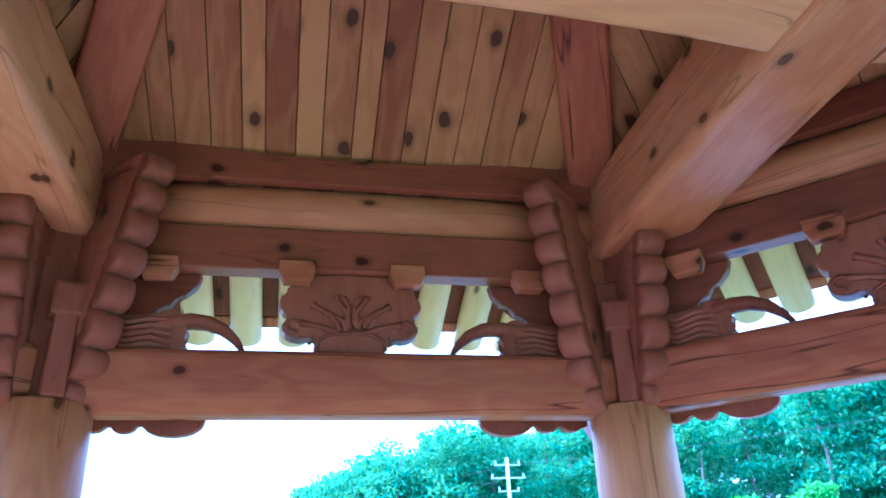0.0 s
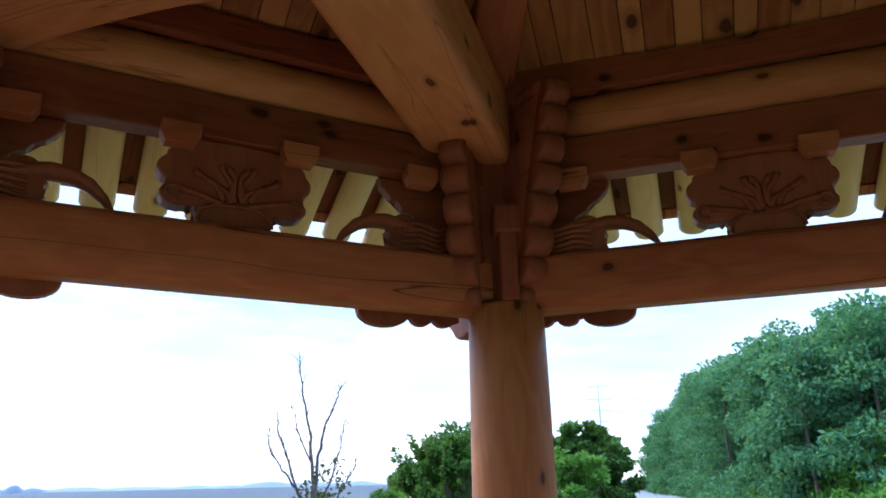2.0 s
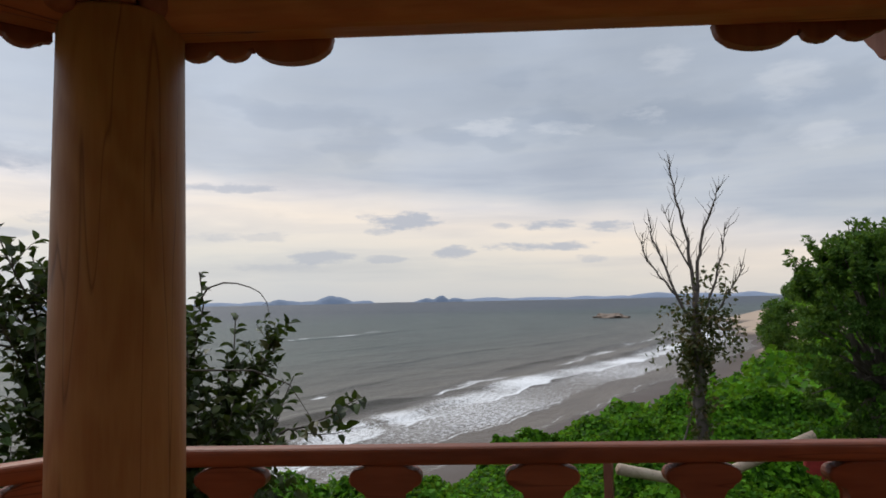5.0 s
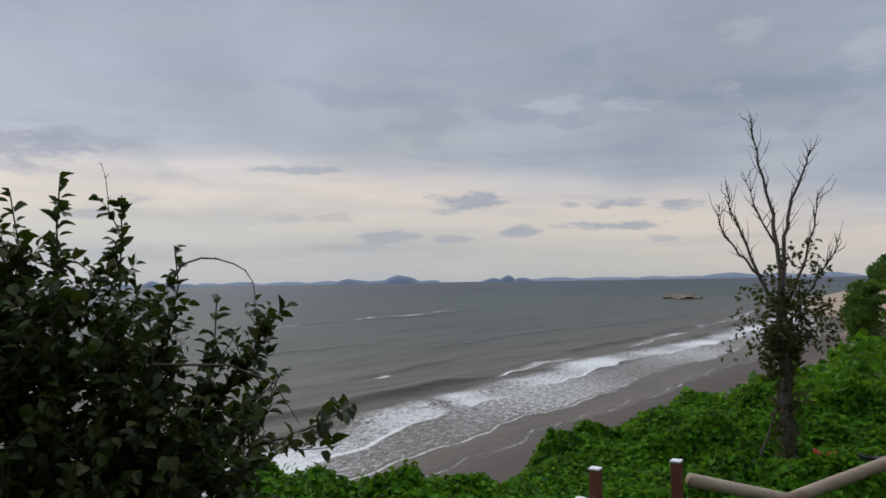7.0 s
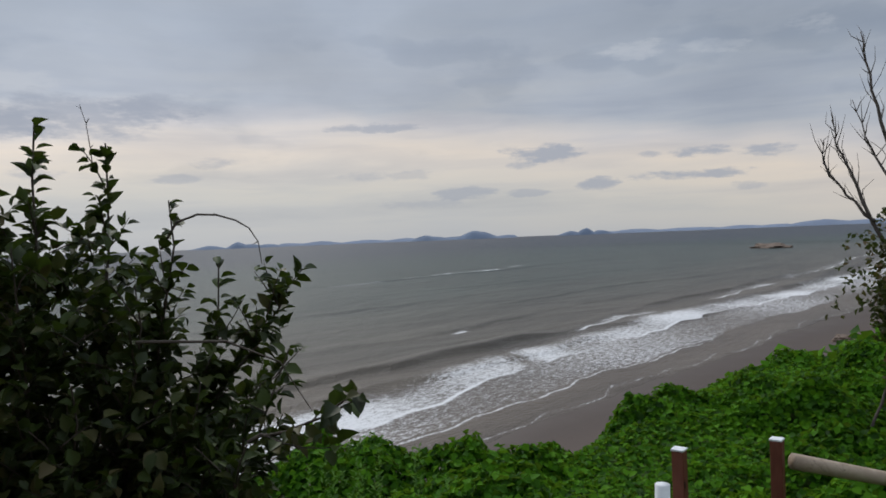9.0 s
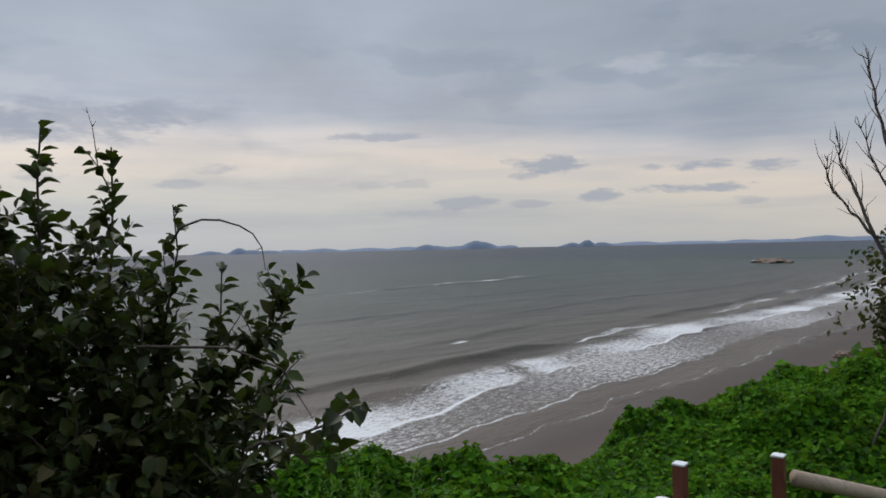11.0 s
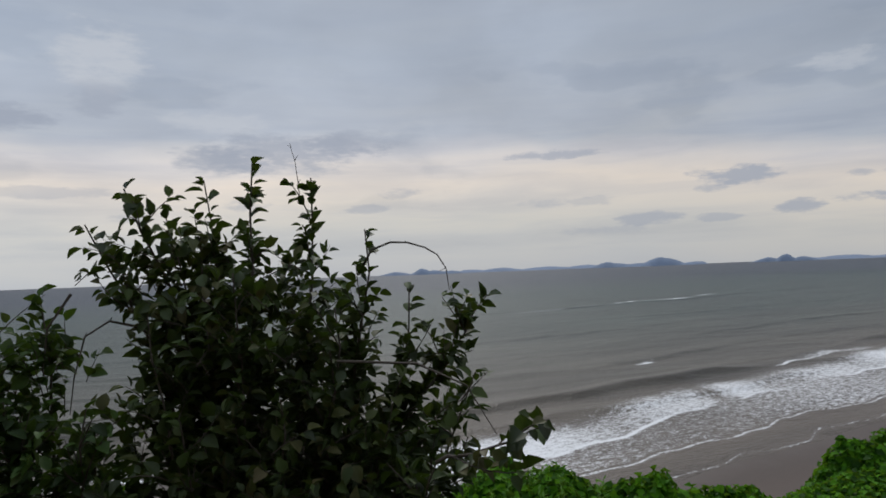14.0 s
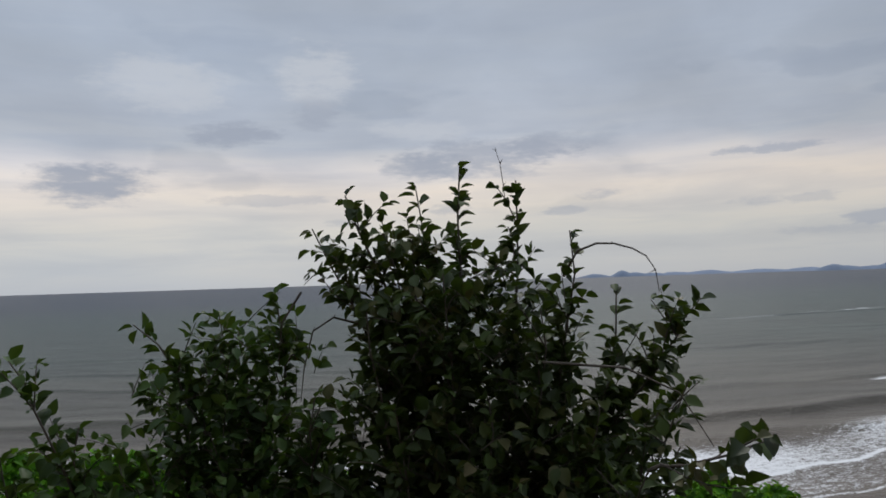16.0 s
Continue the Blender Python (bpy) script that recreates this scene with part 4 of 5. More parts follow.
road = part("road", ribbon(ROAD, 8.0, -0.98, 0.4), ASPHALT)
tagged(road, "pale grey asphalt road curving along the wooded hill", "road", kind="structure")
verge = part("pavement", ribbon(ROAD[2:6], 6.4, -1.0, 0.3, 7.3), ASPHALT)
tagged(verge, "pale grey paved verge beside the road", "pavement", kind="structure")
line = part("road_line", ribbon(ROAD, 0.16, -0.972, 0.006, 3.55), WHITE, road)


def sleeve(p, q, r0, r1=None, sides=10, steps=4, sag=0.0):
    bm = bmesh.new()
    p, q = Vector(p), Vector(q)
    pts = [p.lerp(q, t) - Vector((0, 0, sag * 4 * t * (1 - t))) for t in np.linspace(0, 1, steps + 1)]
    return tube(bm, pts, [r0 + ((r1 if r1 is not None else r0) - r0) * t for t in np.linspace(0, 1, steps + 1)], sides)


def utility_pole(x, y, z0, height, arms, label, group="utility poles"):
    t = thing("utility_pole", label, "pole", group, m=pose(x, y, z0))
    part("shaft", sleeve((0, 0, -0.3), (0, 0, height), 0.15, 0.085), CONCRETE, t, smooth=True)
    for z, w in arms:
        bm = bmesh.new()
        box(bm, -w / 2, w / 2, -0.04, 0.04, z - 0.035, z + 0.035, 0.01)
        arm = part("crossarm", bm, STEEL, t)
        for s in (-0.45, 0.0, 0.45):
            part("insulator", sleeve((s * w, 0, z + 0.05), (s * w, 0, z + 0.22), 0.035, 0.03, 8, 2), WHITE, arm)
    return t


utility_pole(11.6, 40.0, -0.9, 9.0, [(7.9, 2.0), (8.6, 1.5), (7.2, 1.2)], "grey concrete utility pole before the wooded hill")
utility_pole(-10.4, 95.0, -0.9, 14.2, [(13.6, 2.4), (12.0, 3.0), (10.6, 2.6), (9.2, 2.4), (8.0, 2.2)], "tall grey utility pole with many crossarms beside the road")
def notice_board():
    t = thing("notice_board", "brown timber notice board with a slatted gable roof beside the road", "notice board", m=pose(-0.62, 16.8, -1.15, 0, 0, 3))
    for x in (-0.48, 0.48):
        bm = bmesh.new()
        box(bm, x - 0.05, x + 0.05, -0.05, 0.05, 0, 1.25, 0.008)
        part("post", bm, POST_RED, t)
    bm = bmesh.new()
    box(bm, -0.43, 0.43, -0.03, 0.03, 0.45, 1.12, 0.006)
    board = part("board", bm, POST_RED, t)
    for i in range(3):
        bm = bmesh.new()
        box(bm, -0.25 + 0.03 * i, 0.26 - 0.05 * i, -0.036, -0.031, 0.98 - 0.12 * i, 1.03 - 0.12 * i)
        part("text_bar", bm, WHITE, board)
    for s in (-1, 1):
        for i in range(4):
            bm = bmesh.new()
            y, z = s * (0.06 + 0.085 * i), 1.42 - 0.055 * i
            box(bm, -0.60, 0.60, y - 0.05, y + 0.05, z - 0.014, z + 0.014, 0.004)
            part("roof_slat", bm, LOG_GREY if i % 2 else POST_RED, t)


notice_board()


def parked_van():
    t = thing("van", "white van parked on the verge behind the notice board", "van", m=pose(-0.75, 20.3, -1.15, 0, 0, 8) @ Matrix.Diagonal((0.95, 1.0, 0.9, 1.0)))
    bm = bmesh.new()
    slab(bm, [(-1.9, 0.35), (1.9, 0.35), (1.95, 0.75), (1.75, 0.95), (1.2, 1.45), (0.9, 1.55), (-1.75, 1.55), (-1.92, 1.2)], -0.75, 0.75, "x", 0.08)
    part("body", bm, WHITE, t, smooth=False)
    bm = bmesh.new()
    slab(bm, [(-0.55, 1.02), (0.55, 1.02), (0.48, 1.42), (-0.48, 1.42)], -1.945, -1.90, "y", 0.01)
    part("rear_window", bm, GLASS, t)
    for x in (-0.68, 0.68):
        for y in (-1.2, 1.2):
            bm = bmesh.new()
            tube(bm, [(x - 0.09, y, 0.31), (x + 0.09, y, 0.31)], 0.31, 18)
            part("wheel", bm, TYRE, t)


GLASS = plain("dark_glass", (0.04, 0.05, 0.055), 0.12, 3.0, 0.1, bump=0.0)
TYRE = plain("tyre", (0.03, 0.03, 0.03), 0.9, 20.0, 0.2)
YELLOW = plain("yellow_sheet", (0.75, 0.48, 0.03), 0.5, 6.0, 0.1)
ORANGE = plain("orange_plastic", (0.75, 0.28, 0.03), 0.5, 6.0, 0.1)
BLACK = plain("black_paint", (0.02, 0.02, 0.02), 0.6, 6.0, 0.1)
RED_CLOTH = plain("red_cloth", (0.42, 0.035, 0.03), 0.8, 9.0, 0.3)
parked_van()


def chevron_sign():
    t = thing("chevron_sign", "yellow roadside bend sign with a black chevron", "road sign", m=pose(1.45, 17.5, -1.1, 0, 0, 4))
    part("pole", sleeve((0, 0, 0), (0, 0, 1.5), 0.03), STEEL, t, smooth=True)
    bm = bmesh.new()
    box(bm, -0.11, 0.11, -0.03, -0.02, 0.95, 1.48, 0.004)
    plate = part("plate", bm, YELLOW, t)
    bm = bmesh.new()
    slab(bm, [(-0.05, 1.02), (0.03, 1.02), (0.08, 1.21), (0.03, 1.40), (-0.05, 1.40), (0.0, 1.21)], -0.036, -0.031, "y")
    part("chevron", bm, BLACK, plate)
    c = thing("road_barrier", "orange plastic barrier standing beside the notice board", "barrier", m=pose(0.42, 17.2, -1.1))
    bm = bmesh.new()
    slab(bm, [(-0.22, 0), (0.22, 0), (0.22, 0.12), (0.14, 0.25), (0.12, 0.95), (-0.12, 0.95), (-0.14, 0.25), (-0.22, 0.12)], -0.2, 0.2, "y", 0.02)
    part("body", bm, ORANGE, c)


chevron_sign()
for k, (p, q) in enumerate([((11.6, 40, 7.7), (-10.4, 95, 11.0)), ((11.6, 40, 7.0), (-10.4, 95, 9.6)), ((11.6, 40, 7.7), (33, 5, 7.6))]):
    w = part("power_line", sleeve(p, q, 0.009, 0.009, 5, 14, 0.9), BLACK)
    tagged(w, "thin dark power line hung between utility poles", "cable", "power lines")


def wooden_fence(points, height, name, label, group, post_mat, rail_mat, post_r=0.055, white=False, rails=(0.88, 0.45), rail_r=0.045):
    for i, (x, y) in enumerate(points):
        z = float(land_z(np.array(x), np.array(y)))
        t = thing(name, label, "fence", group, m=pose(x, y, z))
        bm = bmesh.new()
        box(bm, -post_r, post_r, -post_r, post_r, -0.2, height, 0.012)
        part("post", bm, post_mat, t)
        if white:
            bm = bmesh.new()
            box(bm, -post_r - 0.006, post_r + 0.006, -post_r - 0.006, post_r + 0.006, height, height + 0.035, 0.01)
            part("cap", bm, WHITE, t)
        if i + 1 < len(points):
            x1, y1 = points[i + 1]
            z1 = float(land_z(np.array(x1), np.array(y1)))
            for h in rails:
                part("rail", sleeve((0, 0, height * h), (x1 - x, y1 - y, z1 - z + height * h), rail_r, rail_r * 0.9, 10, 3), rail_mat, t, smooth=True)


wooden_fence([(-2.6, 12.5), (-3.1, 15.0), (-3.6, 17.6), (-4.0, 20.4), (-4.3, 23.4), (-4.5, 26.5), (-4.7, 30.0), (-5.0, 34.0), (-5.4, 38.5)], 1.0, "roadside_fence", "weathered log fence beside the road", "roadside fence bays", LOG_GREY, LOG_GREY)


def shore_fence():
    """Short brown posts with white caps, and a loose log rail that zigzags through the ivy."""
    for (x, y, top), lab in (((-4.98, 5.72, -0.10), "brown square fence post with a white cap in the ivy"), ((-4.80, 6.55, -0.14), "brown square fence post with a white cap holding log rails")):
        t = thing("fence_post", lab, "post", "shore fence posts", m=pose(x - 0.20, y + 0.12, top - 1.05, 0, 0, 20))
        bm = bmesh.new()
        box(bm, -0.042, 0.042, -0.042, 0.042, -0.2, 1.02, 0.008)
        part("post", bm, POST_RED, t)
        bm = bmesh.new()
        box(bm, -0.045, 0.045, -0.045, 0.045, 1.02, 1.036, 0.005)
        part("cap", bm, WHITE, t)
    for p, q in (((-4.78, 6.60, -0.33), (-4.30, 7.45, -0.56)), ((-4.34, 7.36, -0.56), (-3.45, 8.15, -0.04)), ((-4.78, 6.60, -0.72), (-4.30, 7.45, -0.92))):
        r = part("log_rail", sleeve(p, q, 0.06, 0.05, 12, 5), LOG_GREY, None, "", pose(-0.17, 0.17, 0), True)
        tagged(r, "weathered grey log rail of the shore fence", "log", "shore fence rails")
    w = part("white_stake", sleeve((-5.16, 5.60, -1.2), (-5.12, 5.60, -0.30), 0.05, 0.05, 12, 2), WHITE, smooth=True)
    tagged(w, "short white stake standing in the ivy", "stake")
    w = part("white_stake", sleeve((-3.02, 7.7, -1.2), (-3.02, 7.7, 0.02), 0.035, 0.035, 12, 2), WHITE, smooth=True)
    tagged(w, "thin white stake beside the shore fence", "stake")
    for i, (x, y, w) in enumerate([(-5.35, 10.30, 0.35), (-4.90, 10.50, 0.40), (-4.45, 10.70, 0.35)]):
        bm = bmesh.new()
        pts = [(-w / 2, 0.0), (w / 2, 0.0), (w / 2, 0.62), (w * 0.2, 0.70), (-w * 0.2, 0.66), (-w / 2, 0.72)]
        slab(bm, pts, -0.04, 0.04, "y", 0.02)
        b = part("banner", bm, RED_CLOTH if i % 2 == 0 else BLACK, None, "", pose(x - 0.1, y + 0.1, -1.42, 6, 0, 20 + 9 * i))
        tagged(b, "crumpled red banner lying on the ivy behind the log rails" if i % 2 == 0 else "crumpled black sheet lying on the ivy behind the log rails", "cloth")


shore_fence()


# ------------------------------------------------------------------ plants
def bank_height(x, y):
    mound = 0.27 + 0.25 * (wobble(x, y, 1.5, 1.0) + wobble(x, y, 0.62, 4.0)) + 0.17 * wobble(x, y, 3.1, 2.0) + 0.09 * wobble(x, y, 6.3, 5.0)
    mound = mound - 0.24 * smooth(5.0, 8.0, y) * smooth(20.0, 13.0, y)
    return np.maximum(mound, 0.02)


def ivy(name, x0, x1, y0, y1, count, size, label, keep):
    x, y = RNG.uniform(x0, x1, count), RNG.uniform(y0, y1, count)
    ok = keep(x, y)
    x, y = x[ok], y[ok]
    h = bank_height(x, y)
    e = 0.15
    gx = (land_z(x + e, y) + bank_height(x + e, y) - land_z(x - e, y) - bank_height(x - e, y)) / (2 * e)
    gy = (land_z(x, y + e) + bank_height(x, y + e) - land_z(x, y - e) - bank_height(x, y - e)) / (2 * e)
    z = land_z(x, y) + h - RNG.exponential(size * 0.9, len(x)) + RNG.uniform(0, size * 0.6, len(x))
    nrm = np.stack([-gx, -gy, np.ones_like(gx)], 1)
    nrm /= np.linalg.norm(nrm, axis=1, keepdims=True)
    nrm = nrm + 0.75 * unit(len(x))
    al = np.cross(nrm, unit(len(x)))
    ln = size * RNG.uniform(0.6, 1.35, len(x))
    me = leaves(name, np.stack([x, y, z], 1), al, nrm, ln, ln * 0.9, IVY, 0.2, 0.22)
    tagged(part(name, me, IVY), label, "ground cover", kind="stuff")


def seaward(x, y):
    d = edge_x(y) - x
    return (d < 7.5) & (np.hypot(x, y) > 3.5)


ivy("ivy", -14.5, -2.6, -3, 16, 330000, 0.082, "lush green ivy and creepers over the bank", lambda x, y: seaward(x, y) & (np.hypot(x + 1.5, y - 1.7) < 15) & (x < -2.9))
ivy("creeper", -40, 4.0, 12, 80, 130000, 0.25, "green creepers along the bank top and slope", lambda x, y: seaward(x, y) & (np.hypot(x + 1.5, y - 1.7) >= 14) & (x < np.where(y < 18.5, -0.4, np.where(y < 60, -2.3 - 0.11 * (y - 12), road_x(y) - 4.6))) & (edge_x(y) - x < 7.5 - 6.5 * smooth(38, 58, y)))
ivy("scrub", -140, -6, 80, 300, 45000, 0.8, "low coastal scrub along the far shore", lambda x, y: seaward(x, y) & (x > edge_x(y) - 1.0) & (x < road_x(np.minimum(y, 205)) - 5))


def weeds():
    """Feathery weed spikes along the bank's edge."""
    pos, al, nr = [], [], []
    for i in range(46):
        x, y = RNG.uniform(-8.6, -6.6), RNG.uniform(2.3, 5.6)
        z = float(land_z(np.array(x), np.array(y))) + 0.10
        hgt = RNG.uniform(0.25, 0.55)
        for t in np.linspace(0.1, 1, 26):
            a = RNG.uniform(0, 6.28)
            pos.append((x + RNG.normal(0, 0.01), y + RNG.normal(0, 0.01), z + t * hgt))
            al.append((math.cos(a), math.sin(a), 0.9))
            nr.append((-math.cos(a) * 0.5, -math.sin(a) * 0.5, 1))
    n = len(pos)
    me = leaves("weeds", np.array(pos), np.array(al), np.array(nr), np.full(n, 0.075) * RNG.uniform(0.5, 1.2, n), np.full(n, 0.022), LIGHT_LEAF, 0.2, 0.1)
    tagged(part("weeds", me, LIGHT_LEAF), "feathery green weed spikes at the bank's edge", "weeds", kind="stuff")


weeds()


def curve_points(p, q, bend, n=9):
    p, q, b = Vector(p), Vector(q), Vector(bend)
    return [p.lerp(q, t) + b * (4 * t * (1 - t)) for t in np.linspace(0, 1, n).tolist()]


def shrub(name, label, root, stems, leaf, count_per_m, mat, side=0.45, seed=3, mass=()):
    """A many-stemmed shrub: stems bend from the root to their tips, side shoots carry alternate leaves."""
    rnd = random.Random(seed)
    t = thing(name, label, "shrub", m=pose(root[0] + SHRUB_AT[0], root[1] + SHRUB_AT[1], root[2]))
    bm = bmesh.new()
    pos, al, nr, ln = [], [], [], []

    def dress(pts, density, scale=1.0, bare=0.0):
        total = sum((b - a).length for a, b in zip(pts, pts[1:]))
        m = max(2, int(total * density))
        for i in range(m):
            u = bare + (1 - bare) * (i + rnd.random() * 0.8) / m
            k = min(int(u * (len(pts) - 1)), len(pts) - 2)
            f = u * (len(pts) - 1) - k
            p = pts[k].lerp(pts[k + 1], min(f, 1.0))
            d = (pts[k + 1] - pts[k]).normalized()
            s = d.cross(Vector((rnd.uniform(-1, 1), rnd.uniform(-1, 1), rnd.uniform(-0.3, 1)))).normalized()
            a = (d * rnd.uniform(0.2, 0.9) + s * rnd.uniform(0.5, 1.0) + Vector((0, 0, rnd.uniform(-0.35, 0.25)))).normalized()
            pos.append(p + a * 0.012)
            al.append(a)
            nr.append(Vector((rnd.gauss(0, 0.55), rnd.gauss(0, 0.55), 1)))
            ln.append(leaf * scale * rnd.uniform(0.6, 1.25))

    base = Vector(root)
    for tip, start, bend, r, dens, shoots in stems:
        pts = curve_points(Vector(start) - base, Vector(tip) - base, bend, 12)
        pts = [p + Vector((rnd.gauss(0, 0.012), rnd.gauss(0, 0.012), rnd.gauss(0, 0.008))) * (i > 0) for i, p in enumerate(pts)]
        tube(bm, pts, [r * (1 - 0.85 * i / 11) + 0.0015 for i in range(12)], 6)
        dress(pts, count_per_m * dens, 1.0, 0.12)
        for i in range(shoots):
            u = rnd.uniform(0.12, 0.92)
            k = int(u * 11)
            p = pts[k]
            d = (pts[min(k + 1, 11)] - pts[k]).normalized()
            out = (d * rnd.uniform(0.4, 1.0) + Vector((rnd.gauss(0, 0.7), rnd.gauss(0, 0.7), rnd.uniform(-0.1, 0.7)))).normalized()
            q = p + out * rnd.uniform(0.14, side) * (1.15 - 0.6 * u)
            sp = curve_points(p, q, (0, 0, rnd.uniform(-0.03, 0.04)), 5)
            tube(bm, sp, [0.0045, 0.004, 0.0032, 0.0025, 0.0015], 5)
            dress(sp, count_per_m * 1.15, 0.95)
    for c, r, k in mass:                      # short leafy shoots that fill the body of the shrub
        for _ in range(k):
            v = Vector((rnd.gauss(0, 1), rnd.gauss(0, 1), rnd.gauss(0, 1))).normalized() * rnd.uniform(0.1, 1.0) ** 0.45
            p = Vector(c) - base + Vector((v.x * r[0], v.y * r[1], v.z * r[2]))
            q = p + Vector((rnd.gauss(0, 0.10), rnd.gauss(0, 0.10), rnd.uniform(0.02, 0.22)))
            sp = curve_points(p, q, (0, 0, 0.01), 4)
            tube(bm, sp, [0.003, 0.003, 0.002, 0.001], 4)
            dress(sp, count_per_m * 1.3, 0.95)
    part("branchwork", bm, TWIG, t)["kind"] = "stuff"
    n = len(pos)
    w = np.array(ln) * RNG.uniform(0.60, 0.86, n)
    me = leaves("foliage", np.array([tuple(v) for v in pos]), np.array([tuple(v) for v in al]), np.array([tuple(v) for v in nr]), np.array(ln), w, mat, 0.22, 0.3, rich=True)
    f = part("foliage", me, mat, t)
    f["kind"] = "stuff"
    return t


R1, R2, R3 = (-5.35, 1.85, -0.95), (-5.30, 0.85, -0.95), (-5.0, 0.2, -0.95)
SHRUB_AT = (-0.19, 0.19, 0.0)             # the shrubs stand this far off the plan numbers below
shrub("shrub", "tall dark-leaved wild shrub with long bare twigs at the bank", R1, [
    ((-5.63, 1.90, 2.04), R1, (0.05, -0.05, 0.0), 0.020, 1.0, 46),
    ((-5.51, 2.18, 1.95), R1, (-0.05, 0.05, 0.0), 0.018, 1.0, 46),
    ((-5.56, 1.22, 1.90), R1, (0.05, 0.10, 0.05), 0.018, 1.0, 46),
    ((-5.56, 1.43, 1.72), R1, (0.05, 0.05, 0.05), 0.014, 1.0, 40),
    ((-5.58, 1.62, 1.94), R1, (0.05, 0.05, 0.0), 0.014, 1.0, 40),
    ((-5.56, 1.05, 1.70), R1, (0.10, 0.10, 0.10), 0.016, 1.0, 46),
    ((-5.36, 2.44, 1.65), R1, (0.05, 0.10, 0.0), 0.017, 1.0, 46),
    ((-5.21, 2.63, 1.33), R1, (0.05, 0.15, 0.0), 0.016, 1.0, 46),
    ((-5.23, 3.06, 1.28), (-5.25, 2.25, 0.35), (0.03, 0.03, -0.06), 0.012, 1.7, 20),
    ((-4.42, 2.52, 0.62), (-5.0, 2.1, -0.3), (0.05, 0.06, -0.05), 0.012, 0.9, 14),
    ((-4.09, 2.88, 0.81), (-4.42, 2.52, 0.62), (0.0, 0.0, -0.02), 0.007, 1.0, 3),
    ((-5.35, 3.00, 0.78), (-5.2, 2.1, 0.05), (0.05, 0.03, 0.0), 0.011, 1.4, 22),
    ((-5.20, 2.92, 0.52), (-5.2, 2.0, -0.6), (0.05, 0.10, 0.05), 0.011, 1.2, 26),
    ((-4.74, 2.82, 0.92), (-5.2, 2.0, -0.4), (0.05, 0.08, -0.05), 0.011, 0.8, 20),
    ((-4.85, 2.45, 0.80), (-5.2, 1.9, -0.6), (0.05, 0.05, 0.0), 0.011, 0.9, 32),
    ((-5.10, 2.25, 1.25), R1, (0.10, 0.05, 0.0), 0.014, 1.0, 46),
    ((-5.15, 1.75, 1.45), R1, (0.12, 0.0, 0.0), 0.014, 1.0, 50),
    ((-5.20, 1.35, 1.25), R1, (0.12, -0.05, 0.0), 0.014, 1.0, 20),
    ((-4.95, 1.95, 0.85), R1, (0.15, 0.0, 0.0), 0.012, 1.0, 46),
    ((-4.95, 1.50, 0.80), R1, (0.15, -0.05, 0.0), 0.012, 1.0, 26),
    ((-5.45, 1.60, 1.62), R1, (0.0, -0.05, 0.0), 0.014, 1.0, 46),
    ((-4.75, 1.75, 0.40), R1, (0.10, 0.0, 0.1), 0.012, 1.0, 46),
    ((-4.75, 2.25, 0.45), R1, (0.10, 0.0, 0.1), 0.012, 1.0, 46),
    ((-4.80, 1.30, 0.40), R1, (0.10, 0.0, 0.1), 0.012, 1.0, 46),
], 0.080, 33, BUSH_LEAF, 0.52, 3, [((-5.35, 1.85, 0.55), (0.45, 0.62, 0.85), 330), ((-5.2, 2.25, 0.15), (0.45, 0.45, 0.65), 170), ((-5.42, 1.80, 1.10), (0.28, 0.40, 0.35), 55), ((-5.52, 1.45, 1.40), (0.15, 0.34, 0.24), 34), ((-5.1, 1.4, -0.1), (0.4, 0.6, 0.5), 160)])
shrub("shrub", "lower dark green wild shrub beside the tall one", R2, [
    ((-5.56, 0.85, 1.38), R2, (0.0, 0.05, 0.0), 0.014, 0.9, 26),
    ((-5.58, 0.52, 1.25), R2, (0.0, -0.05, 0.0), 0.014, 1.0, 32),
    ((-5.45, 0.10, 1.22), R2, (0.05, 0.12, 0.22), 0.014, 1.0, 23),
    ((-5.25, 0.75, 0.90), R2, (0.05, 0.0, 0.0), 0.013, 1.0, 46),
    ((-5.15, 0.40, 0.75), R2, (0.05, 0.0, 0.0), 0.013, 1.0, 46),
    ((-5.10, 1.10, 0.85), R2, (0.05, 0.05, 0.0), 0.013, 1.0, 46),
    ((-4.90, 0.80, 0.45), R2, (0.1, 0.0, 0.0), 0.012, 1.0, 46),
    ((-4.85, 1.20, 0.35), R2, (0.1, 0.0, 0.0), 0.012, 1.0, 46),
], 0.080, 31, GREEN_BUSH, 0.50, 5, [((-5.3, 0.80, 0.25), (0.40, 0.55, 0.45), 150), ((-5.35, 0.45, 0.70), (0.25, 0.45, 0.25), 50), ((-5.48, 0.72, 0.95), (0.16, 0.35, 0.28), 45), ((-5.2, 0.7, -0.2), (0.40, 0.70, 0.5), 150)])
shrub("shrub", "arching green shrub shoots at the bank", R3, [
    ((-5.02, -0.33, 1.08), R3, (0.0, 0.08, 0.22), 0.012, 1.0, 11),
    ((-5.15, -0.06, 0.72), R3, (0.0, -0.05, 0.05), 0.012, 1.0, 27),
    ((-4.93, -0.30, 0.66), R3, (0.0, -0.10, 0.10), 0.012, 1.0, 20),
    ((-4.95, 0.25, 0.40), R3, (0.1, 0.0, 0.0), 0.012, 1.0, 41),
    ((-4.90, 0.55, 0.25), R3, (0.1, 0.1, 0.0), 0.012, 1.0, 41),
], 0.080, 31, GREEN_BUSH, 0.46, 8, [((-5.05, 0.15, 0.15), (0.35, 0.45, 0.45), 130)])


